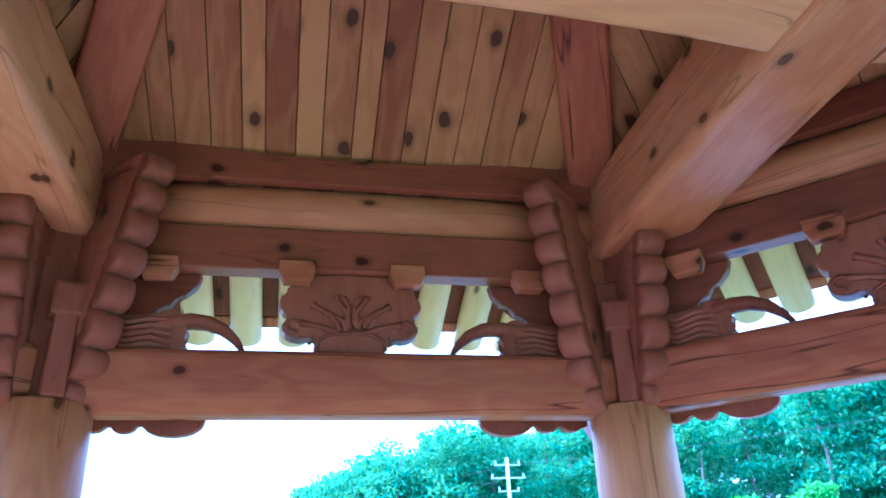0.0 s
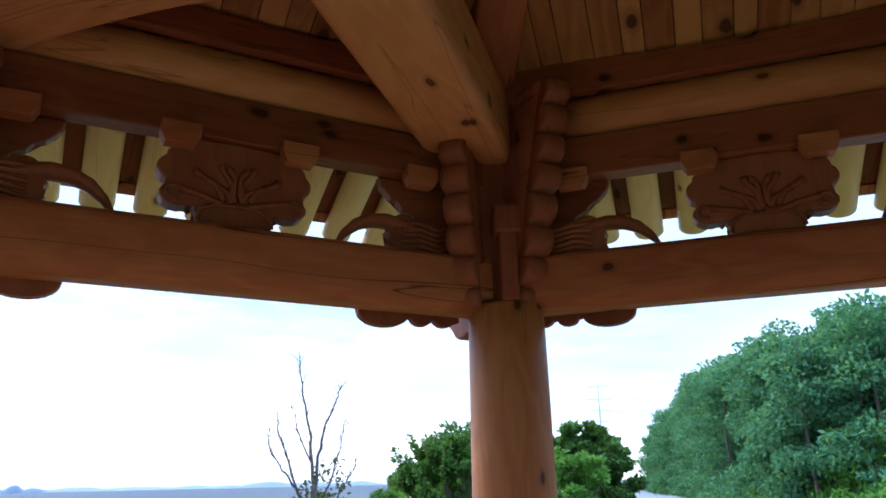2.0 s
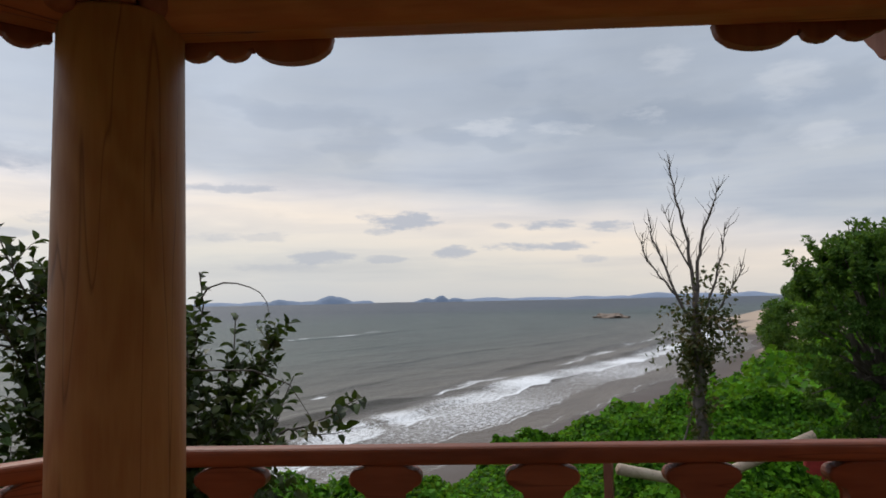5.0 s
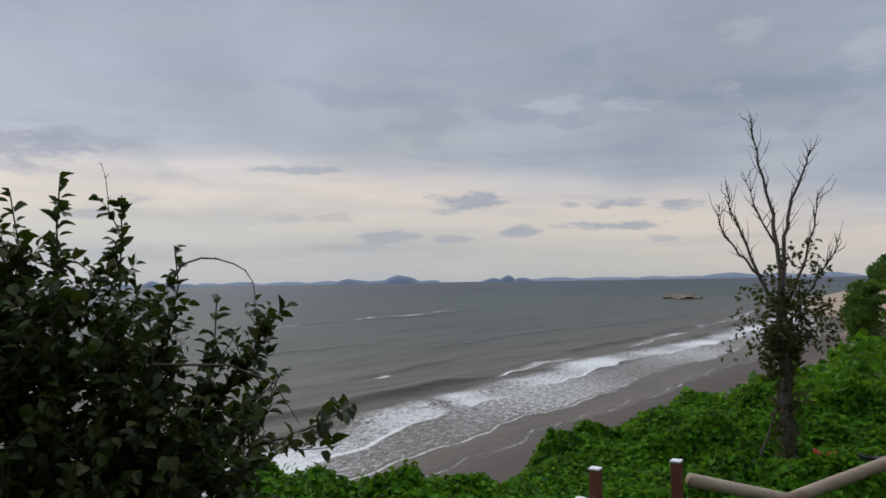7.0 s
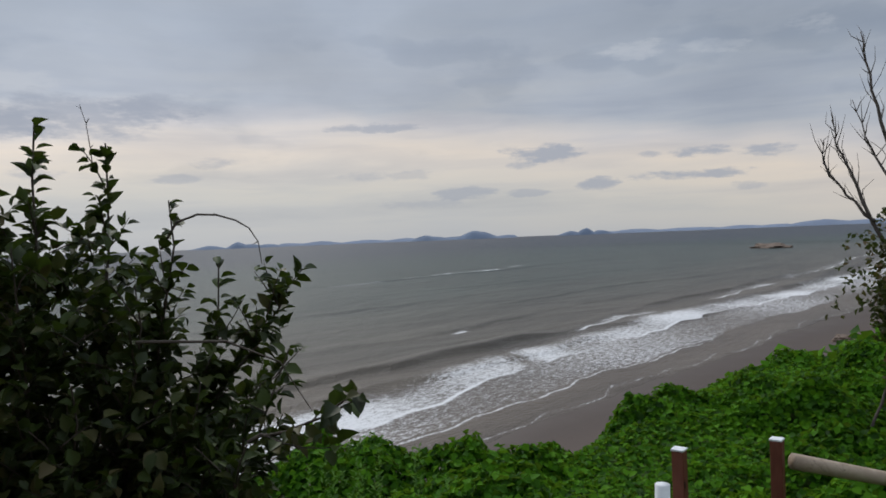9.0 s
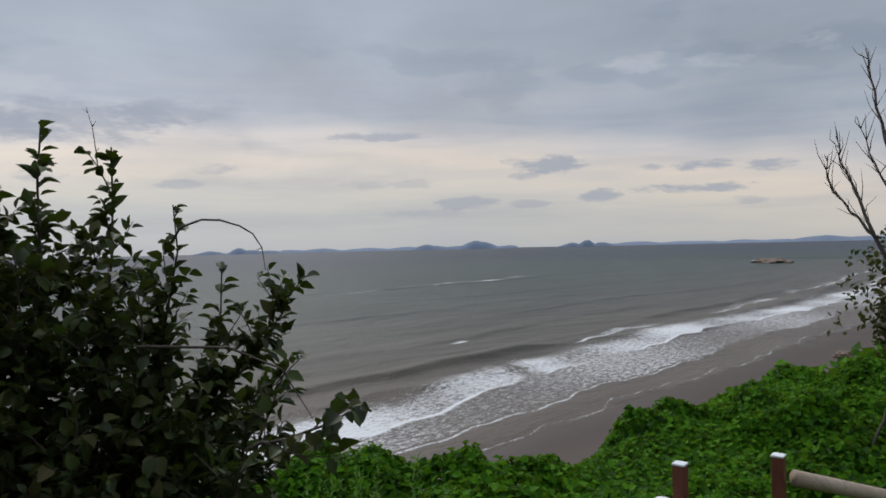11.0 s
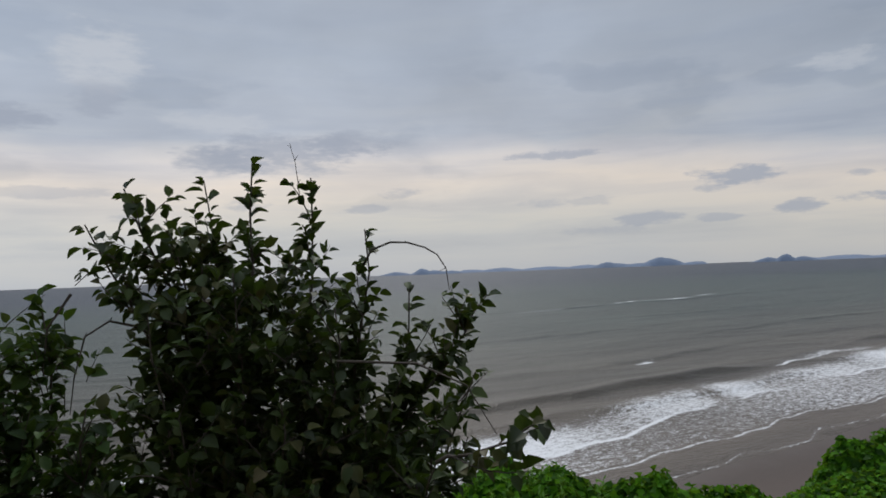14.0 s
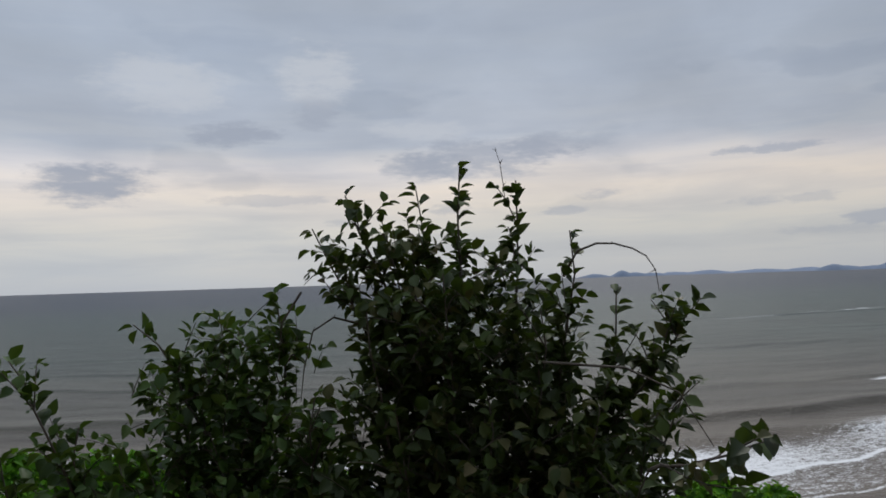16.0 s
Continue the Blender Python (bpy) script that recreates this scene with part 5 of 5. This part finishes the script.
def bare_twigs():
    for pts in ([(-5.30, 2.38, 1.40), (-5.26, 2.45, 1.53), (-5.21, 2.54, 1.565), (-5.17, 2.62, 1.56), (-5.12, 2.70, 1.53), (-5.07, 2.75, 1.49), (-5.04, 2.785, 1.42), (-5.01, 2.79, 1.31)],
                [(-5.50, 1.50, 1.38), (-5.53, 1.43, 1.46), (-5.52, 1.30, 1.50), (-5.51, 1.16, 1.495), (-5.50, 1.06, 1.46), (-5.49, 1.00, 1.40)],
                [(-5.55, 2.12, 1.80), (-5.54, 2.11, 1.92), (-5.53, 2.095, 2.04), (-5.53, 2.075, 2.11), (-5.53, 2.055, 2.125)],
                [(-5.50, 0.98, 1.36), (-5.47, 0.88, 1.20), (-5.45, 0.86, 1.0), (-5.44, 0.90, 0.8)],
                [(-5.46, 1.30, 1.18), (-5.44, 1.16, 1.22), (-5.43, 1.05, 1.15), (-5.42, 1.00, 0.95), (-5.42, 0.98, 0.78)],
                [(-4.95, 2.2, 1.0), (-4.80, 2.55, 0.98), (-4.68, 2.75, 0.88), (-4.60, 2.86, 0.66)]):
        bm = bmesh.new()
        n = len(pts)
        thick = 0.003 if pts[-1][2] > 2.0 else 0.0075
        tube(bm, pts, [thick * (1 - 0.75 * i / (n - 1)) for i in range(n)], 6)
        rnd = random.Random(n)
        for i in range(1, n - 1):
            p = Vector(pts[i])
            tube(bm, [p, p + Vector((rnd.uniform(-0.02, 0.02), rnd.uniform(-0.03, 0.03), rnd.uniform(-0.03, 0.03)))], [0.003, 0.001], 5)
        tagged(part("vine_twig", bm, TWIG, None, "", pose(*SHRUB_AT)), "bare dry vine twig arching out of the shrub", "twig", "vine twigs")


bare_twigs()


def dead_tree():
    base = Vector((-5.80, 10.10, -1.25))
    t = thing("dead_tree", "half-dead leafless tree with a vine-clad trunk", "tree", m=pose(base.x - 0.06, base.y + 0.12, base.z))
    rnd = random.Random(12)

    def limb(points, r0, r1, name="limb"):
        bm = bmesh.new()
        n = len(points)
        pts = [Vector(p) - base for p in points]
        fine = []
        for a, b in zip(pts, pts[1:]):
            for u in np.linspace(0, 1, 4, endpoint=False):
                fine.append(a.lerp(b, u) + Vector((rnd.gauss(0, 0.012), rnd.gauss(0, 0.012), 0)))
        fine.append(pts[-1])
        m = len(fine)
        tube(bm, fine, [(r0 + (r1 - r0) * i / (m - 1)) * (1.0 if name == "trunk" else 0.62) for i in range(m)], 8)
        for i in range(m // 4, m - 1):
            for _ in range(2 if name == "limb" else 0):
                d = (fine[i + 1] - fine[i]).normalized()
                out = (d + Vector((rnd.gauss(0, 0.5), rnd.gauss(0, 0.5), rnd.uniform(0, 0.5)))).normalized()
                q = fine[i] + out * rnd.uniform(0.10, 0.42)
                tube(bm, [fine[i], fine[i].lerp(q, 0.5) + Vector((rnd.gauss(0, 0.02), rnd.gauss(0, 0.02), 0)), q], [0.006, 0.004, 0.0015], 5)
        part(name, bm, DEAD_BARK, t, smooth=True)

    limb([(-5.80, 10.10, -1.30), (-5.79, 10.08, -0.3), (-5.82, 10.06, 0.5), (-5.80, 10.05, 1.15)], 0.088, 0.062, "trunk")
    limb([(-5.80, 10.05, 1.1), (-5.84, 10.04, 1.8), (-5.88, 10.02, 2.3), (-6.0, 9.93, 3.0), (-6.06, 9.90, 3.48)], 0.055, 0.008)
    limb([(-5.80, 10.05, 1.1), (-5.74, 10.08, 1.9), (-5.66, 10.12, 2.35), (-5.52, 10.2, 2.75), (-5.46, 10.23, 2.98)], 0.05, 0.008)
    limb([(-5.84, 10.05, 0.9), (-6.02, 9.95, 1.4), (-6.18, 9.85, 1.9), (-6.28, 9.78, 2.25), (-6.32, 9.74, 2.55)], 0.042, 0.007)
    limb([(-6.02, 9.95, 1.4), (-6.22, 9.83, 1.7), (-6.38, 9.70, 2.0), (-6.42, 9.68, 2.35)], 0.028, 0.006)
    limb([(-5.76, 10.08, 1.0), (-5.58, 10.18, 1.5), (-5.45, 10.24, 2.0), (-5.40, 10.26, 2.45)], 0.036, 0.006)
    limb([(-5.84, 10.04, 1.8), (-6.0, 9.94, 2.2), (-6.15, 9.86, 2.75)], 0.025, 0.005)
    limb([(-5.76, 10.08, 0.8), (-5.5, 10.2, 1.25), (-5.3, 10.3, 1.6), (-5.2, 10.34, 1.85)], 0.03, 0.005)
    limb([(-6.22, 9.72, -1.35), (-6.05, 9.85, -0.85), (-5.90, 10.0, -0.35), (-5.82, 10.06, 0.3)], 0.030, 0.018, "stem")
    pos = []
    for c, r, k in (((-5.80, 10.06, -0.55), (0.15, 0.15, 0.75), 420), ((-5.80, 10.05, 0.55), (0.24, 0.24, 0.6), 520), ((-5.80, 10.05, 0.9), (0.34, 0.34, 0.65), 650), ((-5.55, 10.2, 1.35), (0.36, 0.35, 0.5), 220), ((-6.12, 9.85, 0.75), (0.34, 0.30, 0.5), 130), ((-5.82, 10.08, 0.25), (0.26, 0.26, 0.6), 300), ((-5.45, 10.25, 0.85), (0.3, 0.3, 0.35), 220)):
        v = unit(k // 9) * RNG.uniform(0.2, 1.05, (k // 9, 1)) ** 0.7
        knot = np.repeat(v, 9, axis=0)
        pos.append(np.array(c) + knot * np.array(r) + RNG.normal(0, 0.045, knot.shape))
    pos = np.concatenate(pos) - np.array(base)
    n = len(pos)
    me = leaves("vine_leaves", pos, unit(n), unit(n) + np.array([0, 0, 0.6]), 0.075 * RNG.uniform(0.6, 1.3, n), 0.05, VINE_LEAF, 0.2, 0.25)
    f = part("vine_leaves", me, VINE_LEAF, t, "olive and brown vine leaves")
    f["kind"] = "stuff"


dead_tree()


def blob_points(blobs, density):
    """Points near the skin of many small ellipsoids: clumps with gaps between them."""
    out = []
    for c, r in blobs:
        k = max(12, int(density * (r[0] * r[1] + r[1] * r[2] + r[0] * r[2]) * 4.2))
        v = unit(k) * (RNG.uniform(0.35, 1.06, (k, 1)) ** 0.5)
        out.append(np.array(c) + v * np.array(r))
    return np.concatenate(out)


def leaf_tree(name, label, root, crown_c, crown_r, clumps, leaf, density, mat, trunk_r=0.12, seed=1, flat=0.7, stems=3, puff=1.0, sprigs=0):
    rnd = random.Random(seed)
    root = Vector(root)
    t = thing(name, label, "tree", m=pose(*root))
    blobs = []
    bm = bmesh.new()
    cc = Vector(crown_c) - root
    for s in range(stems):
        lean = Vector((rnd.gauss(0, 0.25), rnd.gauss(0, 0.25), 0)) * crown_r[0]
        tube(bm, [Vector((rnd.gauss(0, 0.05), rnd.gauss(0, 0.05), -0.2)), cc * 0.35 + lean * 0.3, cc * 0.8 + lean, cc + lean * 1.4 + Vector((0, 0, crown_r[2] * 0.5))], [trunk_r, trunk_r * 0.8, trunk_r * 0.5, trunk_r * 0.12], 8)
    for i in range(clumps):
        v = Vector((rnd.gauss(0, 1), rnd.gauss(0, 1), rnd.gauss(0, 1))).normalized() * rnd.uniform(0.4, 1.22) ** 0.7
        c = cc + Vector((v.x * crown_r[0], v.y * crown_r[1], v.z * crown_r[2]))
        r = rnd.uniform(0.10, 0.27) * min(crown_r) * puff
        if puff < 1 and v.z > 0.5:
            c += Vector((0, 0, rnd.uniform(0.0, 0.35)))
        blobs.append((tuple(c), (r * 1.25, r * 1.25, r * flat)))
        if i % 3 == 0:
            tube(bm, [cc * 0.7, (cc * 0.7).lerp(c, 0.55) + Vector((0, 0, 0.1)), c], [trunk_r * 0.3, trunk_r * 0.18, trunk_r * 0.06], 5)
    for i in range(sprigs):                   # thin shoots that stand out of the crown
        a = rnd.uniform(0, 6.283)
        k = rnd.uniform(0.2, 0.95)
        p0 = cc + Vector((crown_r[0] * k * math.cos(a), crown_r[1] * k * math.sin(a), crown_r[2] * math.sqrt(1 - k * k) * 0.9))
        p1 = p0 + Vector((0.30 * math.cos(a) * k + rnd.gauss(0, 0.08), 0.30 * math.sin(a) * k + rnd.gauss(0, 0.08), rnd.uniform(0.15, 0.62)))
        tube(bm, [p0, p0.lerp(p1, 0.5) + Vector((0, 0, 0.03)), p1], [0.010, 0.007, 0.003], 5)
        for u in (0.1, 0.3, 0.5, 0.7, 0.88):
            blobs.append((tuple(p0.lerp(p1, u)), tuple([rnd.uniform(0.04, 0.11) * (1.2 - 0.6 * u)] * 3)))
    part("trunk", bm, BARK, t)
    p = blob_points(blobs, density)
    n = len(p)
    out = p - np.array(cc)
    out /= np.linalg.norm(out, axis=1, keepdims=True) + 1e-6
    ln = leaf * RNG.uniform(0.6, 1.3, n)
    me = leaves("crown", p, out + unit(n), out + 0.9 * unit(n) + np.array([0, 0, 0.5]), ln, ln * 0.6, mat, 0.2, 0.25)
    f = part("crown", me, mat, t)
    f["kind"] = "stuff"
    return t


leaf_tree("tree", "dense dark green broadleaf tree beside the path", (-3.5, 10.6, -1.15), (-3.60, 10.6, 0.80), (0.92, 0.92, 1.12), 260, 0.060, 760, DARK_LEAF, 0.10, 2, puff=0.55, sprigs=90)
leaf_tree("tree", "lighter green broadleaf tree beside the road", (-2.5, 16.0, -1.15), (-2.75, 16.0, 0.40), (0.82, 0.82, 1.3), 110, 0.10, 480, LIGHT_LEAF, 0.10, 4, puff=0.8, sprigs=24)
leaf_tree("tree", "round green roadside tree", (-6.3, 24.0, -1.15), (-6.1, 24.0, 0.6), (1.5, 1.5, 1.6), 120, 0.2, 150, LIGHT_LEAF, 0.12, 6)
leaf_tree("tree", "dark green roadside tree", (-7.5, 32.0, -1.15), (-7.0, 32.0, 0.6), (2.6, 2.4, 2.2), 130, 0.26, 100, TREE_LEAF, 0.14, 7)
leaf_tree("tree", "dark green tree behind the roadside fence", (-6.8, 50.0, -1.15), (-6.8, 50.0, 1.6), (2.6, 2.6, 2.8), 130, 0.32, 70, TREE_LEAF, 0.16, 9)


def forest(name, label, trees, mat, leaf, density, layered, seed):
    """A far wood: many crowns of flat clumps on thin trunks, as one mass."""
    rnd = random.Random(seed)
    blobs = []
    bm = bmesh.new()
    for x, y, h, r in trees:
        z = float(land_z(np.array(x), np.array(y)))
        tube(bm, [(x, y, z - 0.3), (x + rnd.gauss(0, 0.2), y + rnd.gauss(0, 0.2), z + h * 0.55), (x + rnd.gauss(0, 0.3), y, z + h * 0.92)], [0.12, 0.09, 0.03], 6)
        for i in range(24 if layered else 17):
            u = rnd.uniform(0.02, 1.0)
            spread = r * (1.15 - 0.75 * u if layered else math.sin(math.pi * min(u, 0.9)) * 1.1)
            a = rnd.uniform(0, 6.283)
            d = spread * rnd.uniform(0.25, 1.0)
            s = r * rnd.uniform(0.28, 0.5)
            blobs.append(((x + d * math.cos(a), y + d * math.sin(a), z + h * u), (s * 1.2, s * 1.2, s * (0.45 if layered else 0.75))))
    part_trunks = part("forest_trunks", bm, BARK)
    tagged(part_trunks, "slender brown trunks of the wooded hill", "trunks", kind="stuff")
    p = blob_points(blobs, density)
    n = len(p)
    ln = leaf * RNG.uniform(0.6, 1.4, n)
    me = leaves(name, p, unit(n), unit(n) + np.array([0, 0, 0.8]), ln, ln * 0.55, mat, 0.15, 0.2)
    tagged(part(name, me, mat), label, "woods", kind="stuff")


SKYLINE_AZ = [-30.0, -14.4, -11.8, -8.0, -4.5, -0.8, 1.3, 2.6, 3.2, 4.0]      # degrees from +y towards -x
SKYLINE_EL = [12.5, 11.9, 11.5, 10.6, 9.2, 7.5, 4.8, 2.5, 1.0, 0.0]


def hill_trees():
    rnd = random.Random(21)
    out = []
    for i in range(5200):
        y = rnd.uniform(14, 150)
        off = rnd.uniform(3.7, 14) if i % 5 < 3 else rnd.uniform(14, 42)
        x = road_x(y) + off
        gap = 2.6 if off < 14 else 3.4
        if len(out) < 330 and all(math.hypot(x - a, y - b) > gap for a, b, *_ in out) and -1.1 < x / y < 1.1 and math.hypot(x, y) > (47 if x > 0.12 * y else 40):
            # the wood's skyline rises inland
            dist, turn = math.hypot(x, y), math.degrees(math.atan2(-x, y))
            top = 1.45 + dist * math.tan(radians(float(np.interp(turn, SKYLINE_AZ, SKYLINE_EL)))) * rnd.uniform(0.88, 1.0)
            high = top - float(land_z(np.array(x), np.array(y)))
            if high > 3.0:
                out.append((x, y, min(high, rnd.uniform(11.0, 15.5)), rnd.uniform(2.4, 3.5) * min(1.0, high / 8.0)))
    return out


forest("hill_woods", "dark blue-green pine wood covering the hill", hill_trees(), PINE_LEAF, 0.34, 12.0, True, 5)
forest("roadside_scrub", "low green scrub at the foot of the wooded hill", [(float(road_x(y)) + 5.2 + 0.8 * math.sin(y * 1.7), y, 2.0 + 0.7 * math.sin(y), 1.6) for y in np.arange(34.0, 140.0, 2.3).tolist()], LIGHT_LEAF, 0.32, 9, False, 11)
COAST = random.Random(31)
COAST_TREES = [(float(edge_x(y)) + COAST.uniform(1, 24), y, COAST.uniform(5.0, 8.5), COAST.uniform(2.4, 3.6)) for y in np.linspace(118, 285, 64).tolist()]
forest("coast_woods", "dark green woods on the far headland", COAST_TREES, TREE_LEAF, 0.7, 5, False, 6)
forest("headland_trees", "low dark green trees behind the pale sand bank", [(-44.0, 103.0, 7.6, 2.6), (-40.0, 98.0, 7.2, 2.4), (-37.0, 106.0, 7.4, 2.6), (-47.5, 111.0, 7.0, 2.4), (-41.5, 113.0, 7.8, 2.7), (-35.5, 96.0, 6.4, 2.2)], DARK_LEAF, 0.42, 14, False, 17)
forest("bright_pines", "bright yellow-green young pines below the hill", [(8.2, 46.5, 5.0, 1.8), (10.0, 45.0, 4.6, 1.9), (12.5, 46.0, 4.0, 1.8), (14.5, 44.0, 3.6, 1.7), (17, 43, 3.8, 1.8), (24, 38, 4.0, 1.8), (27, 36, 3.6, 1.8)], BRIGHT_LEAF, 0.30, 30, True, 8)


def rock_mesh(cx, cy, cz, rx, ry, rz, seed, mat, name, label, category):
    bm = bmesh.new()
    bmesh.ops.create_icosphere(bm, subdivisions=4, radius=1.0)
    for v in bm.verts:
        q = v.co.copy()
        k = 1 + 0.45 * noise.noise(q * 1.6 + Vector((seed, 0, 0))) + 0.22 * noise.noise(q * 4.0 + Vector((0, seed, 0)))
        v.co = Vector((q.x * rx * k, q.y * ry * k, q.z * rz * k))
    ob = part(name, bm, mat, None, "", pose(cx, cy, cz))
    tagged(ob, label, category)
    return ob


rock_mesh(11.0, 47.0, 1.0, 4.0, 2.5, 2.6, 3.0, STONE, "rock_face", "pale grey rock face showing in the wooded slope", "rock")
rock_mesh(-195.5, 284.5, SEA_Z - 0.2, 9.5, 5.0, 2.2, 8.0, REEF, "reef", "low brown rock reef standing out of the sea", "rock")
for k, (x, y) in enumerate([(-29.0, 46), (-30.5, 48), (-31.5, 47), (-34, 58)]):
    rock_mesh(x, y, -7.9, 0.9, 0.7, 0.5, k * 3.1, REEF, "beach_rock", "dark wet rock lying on the beach", "rock")


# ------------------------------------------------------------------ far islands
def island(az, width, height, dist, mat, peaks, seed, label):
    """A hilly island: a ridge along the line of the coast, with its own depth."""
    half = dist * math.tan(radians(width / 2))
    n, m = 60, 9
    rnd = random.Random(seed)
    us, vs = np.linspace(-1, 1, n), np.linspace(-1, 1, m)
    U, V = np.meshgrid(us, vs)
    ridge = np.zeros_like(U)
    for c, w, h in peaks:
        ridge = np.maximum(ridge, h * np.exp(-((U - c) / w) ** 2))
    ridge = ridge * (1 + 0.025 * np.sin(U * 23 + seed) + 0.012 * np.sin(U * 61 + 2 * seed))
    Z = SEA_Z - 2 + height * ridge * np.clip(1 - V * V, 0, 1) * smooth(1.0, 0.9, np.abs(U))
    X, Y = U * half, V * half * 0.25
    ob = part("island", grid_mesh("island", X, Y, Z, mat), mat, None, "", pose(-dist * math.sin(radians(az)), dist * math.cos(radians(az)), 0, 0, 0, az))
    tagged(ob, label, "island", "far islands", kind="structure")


# the blue-grey of these islands is distance haze held in their materials
island(57.2, 9.0, 45, 3600, ISLAND_HAZED, [(0.20, 0.26, 0.95), (0.33, 0.25, 0.84), (-0.66, 0.22, 0.66), (-0.5, 0.3, 0.5), (0.80, 0.4, 0.36), (-0.1, 0.4, 0.42)], 2.0, "hilly island on the horizon, coloured haze-blue")
island(47.7, 5.0, 36, 3600, ISLAND_HAZED, [(0.05, 0.26, 0.95), (-0.40, 0.35, 0.62), (0.50, 0.35, 0.60)], 5.0, "small hilly island on the horizon, coloured haze-blue")
island(75.0, 7.5, 36, 3600, ISLAND_HAZED, [(0.10, 0.20, 0.9), (0.35, 0.3, 0.6), (-0.45, 0.3, 0.55), (0.7, 0.3, 0.5)], 7.0, "low island on the horizon, coloured haze-blue")
island(66.0, 12.0, 27, 4000, ISLAND_FAR_HAZED, [(0.2, 0.4, 0.75), (-0.4, 0.3, 0.85), (0.7, 0.3, 0.8), (-0.8, 0.3, 0.7)], 3.0, "faint low land on the horizon")
island(40.0, 15.0, 26, 4000, ISLAND_FAR_HAZED, [(0.0, 0.5, 0.7), (0.5, 0.3, 0.75), (-0.5, 0.3, 0.85), (0.85, 0.3, 0.7), (-0.9, 0.3, 0.7)], 4.0, "faint low shore on the horizon")
island(28.0, 12.0, 34, 4000, ISLAND_FAR_HAZED, [(0.0, 0.5, 0.7), (0.6, 0.3, 0.75), (-0.5, 0.4, 0.9)], 6.0, "hazy far shore beyond the beach")
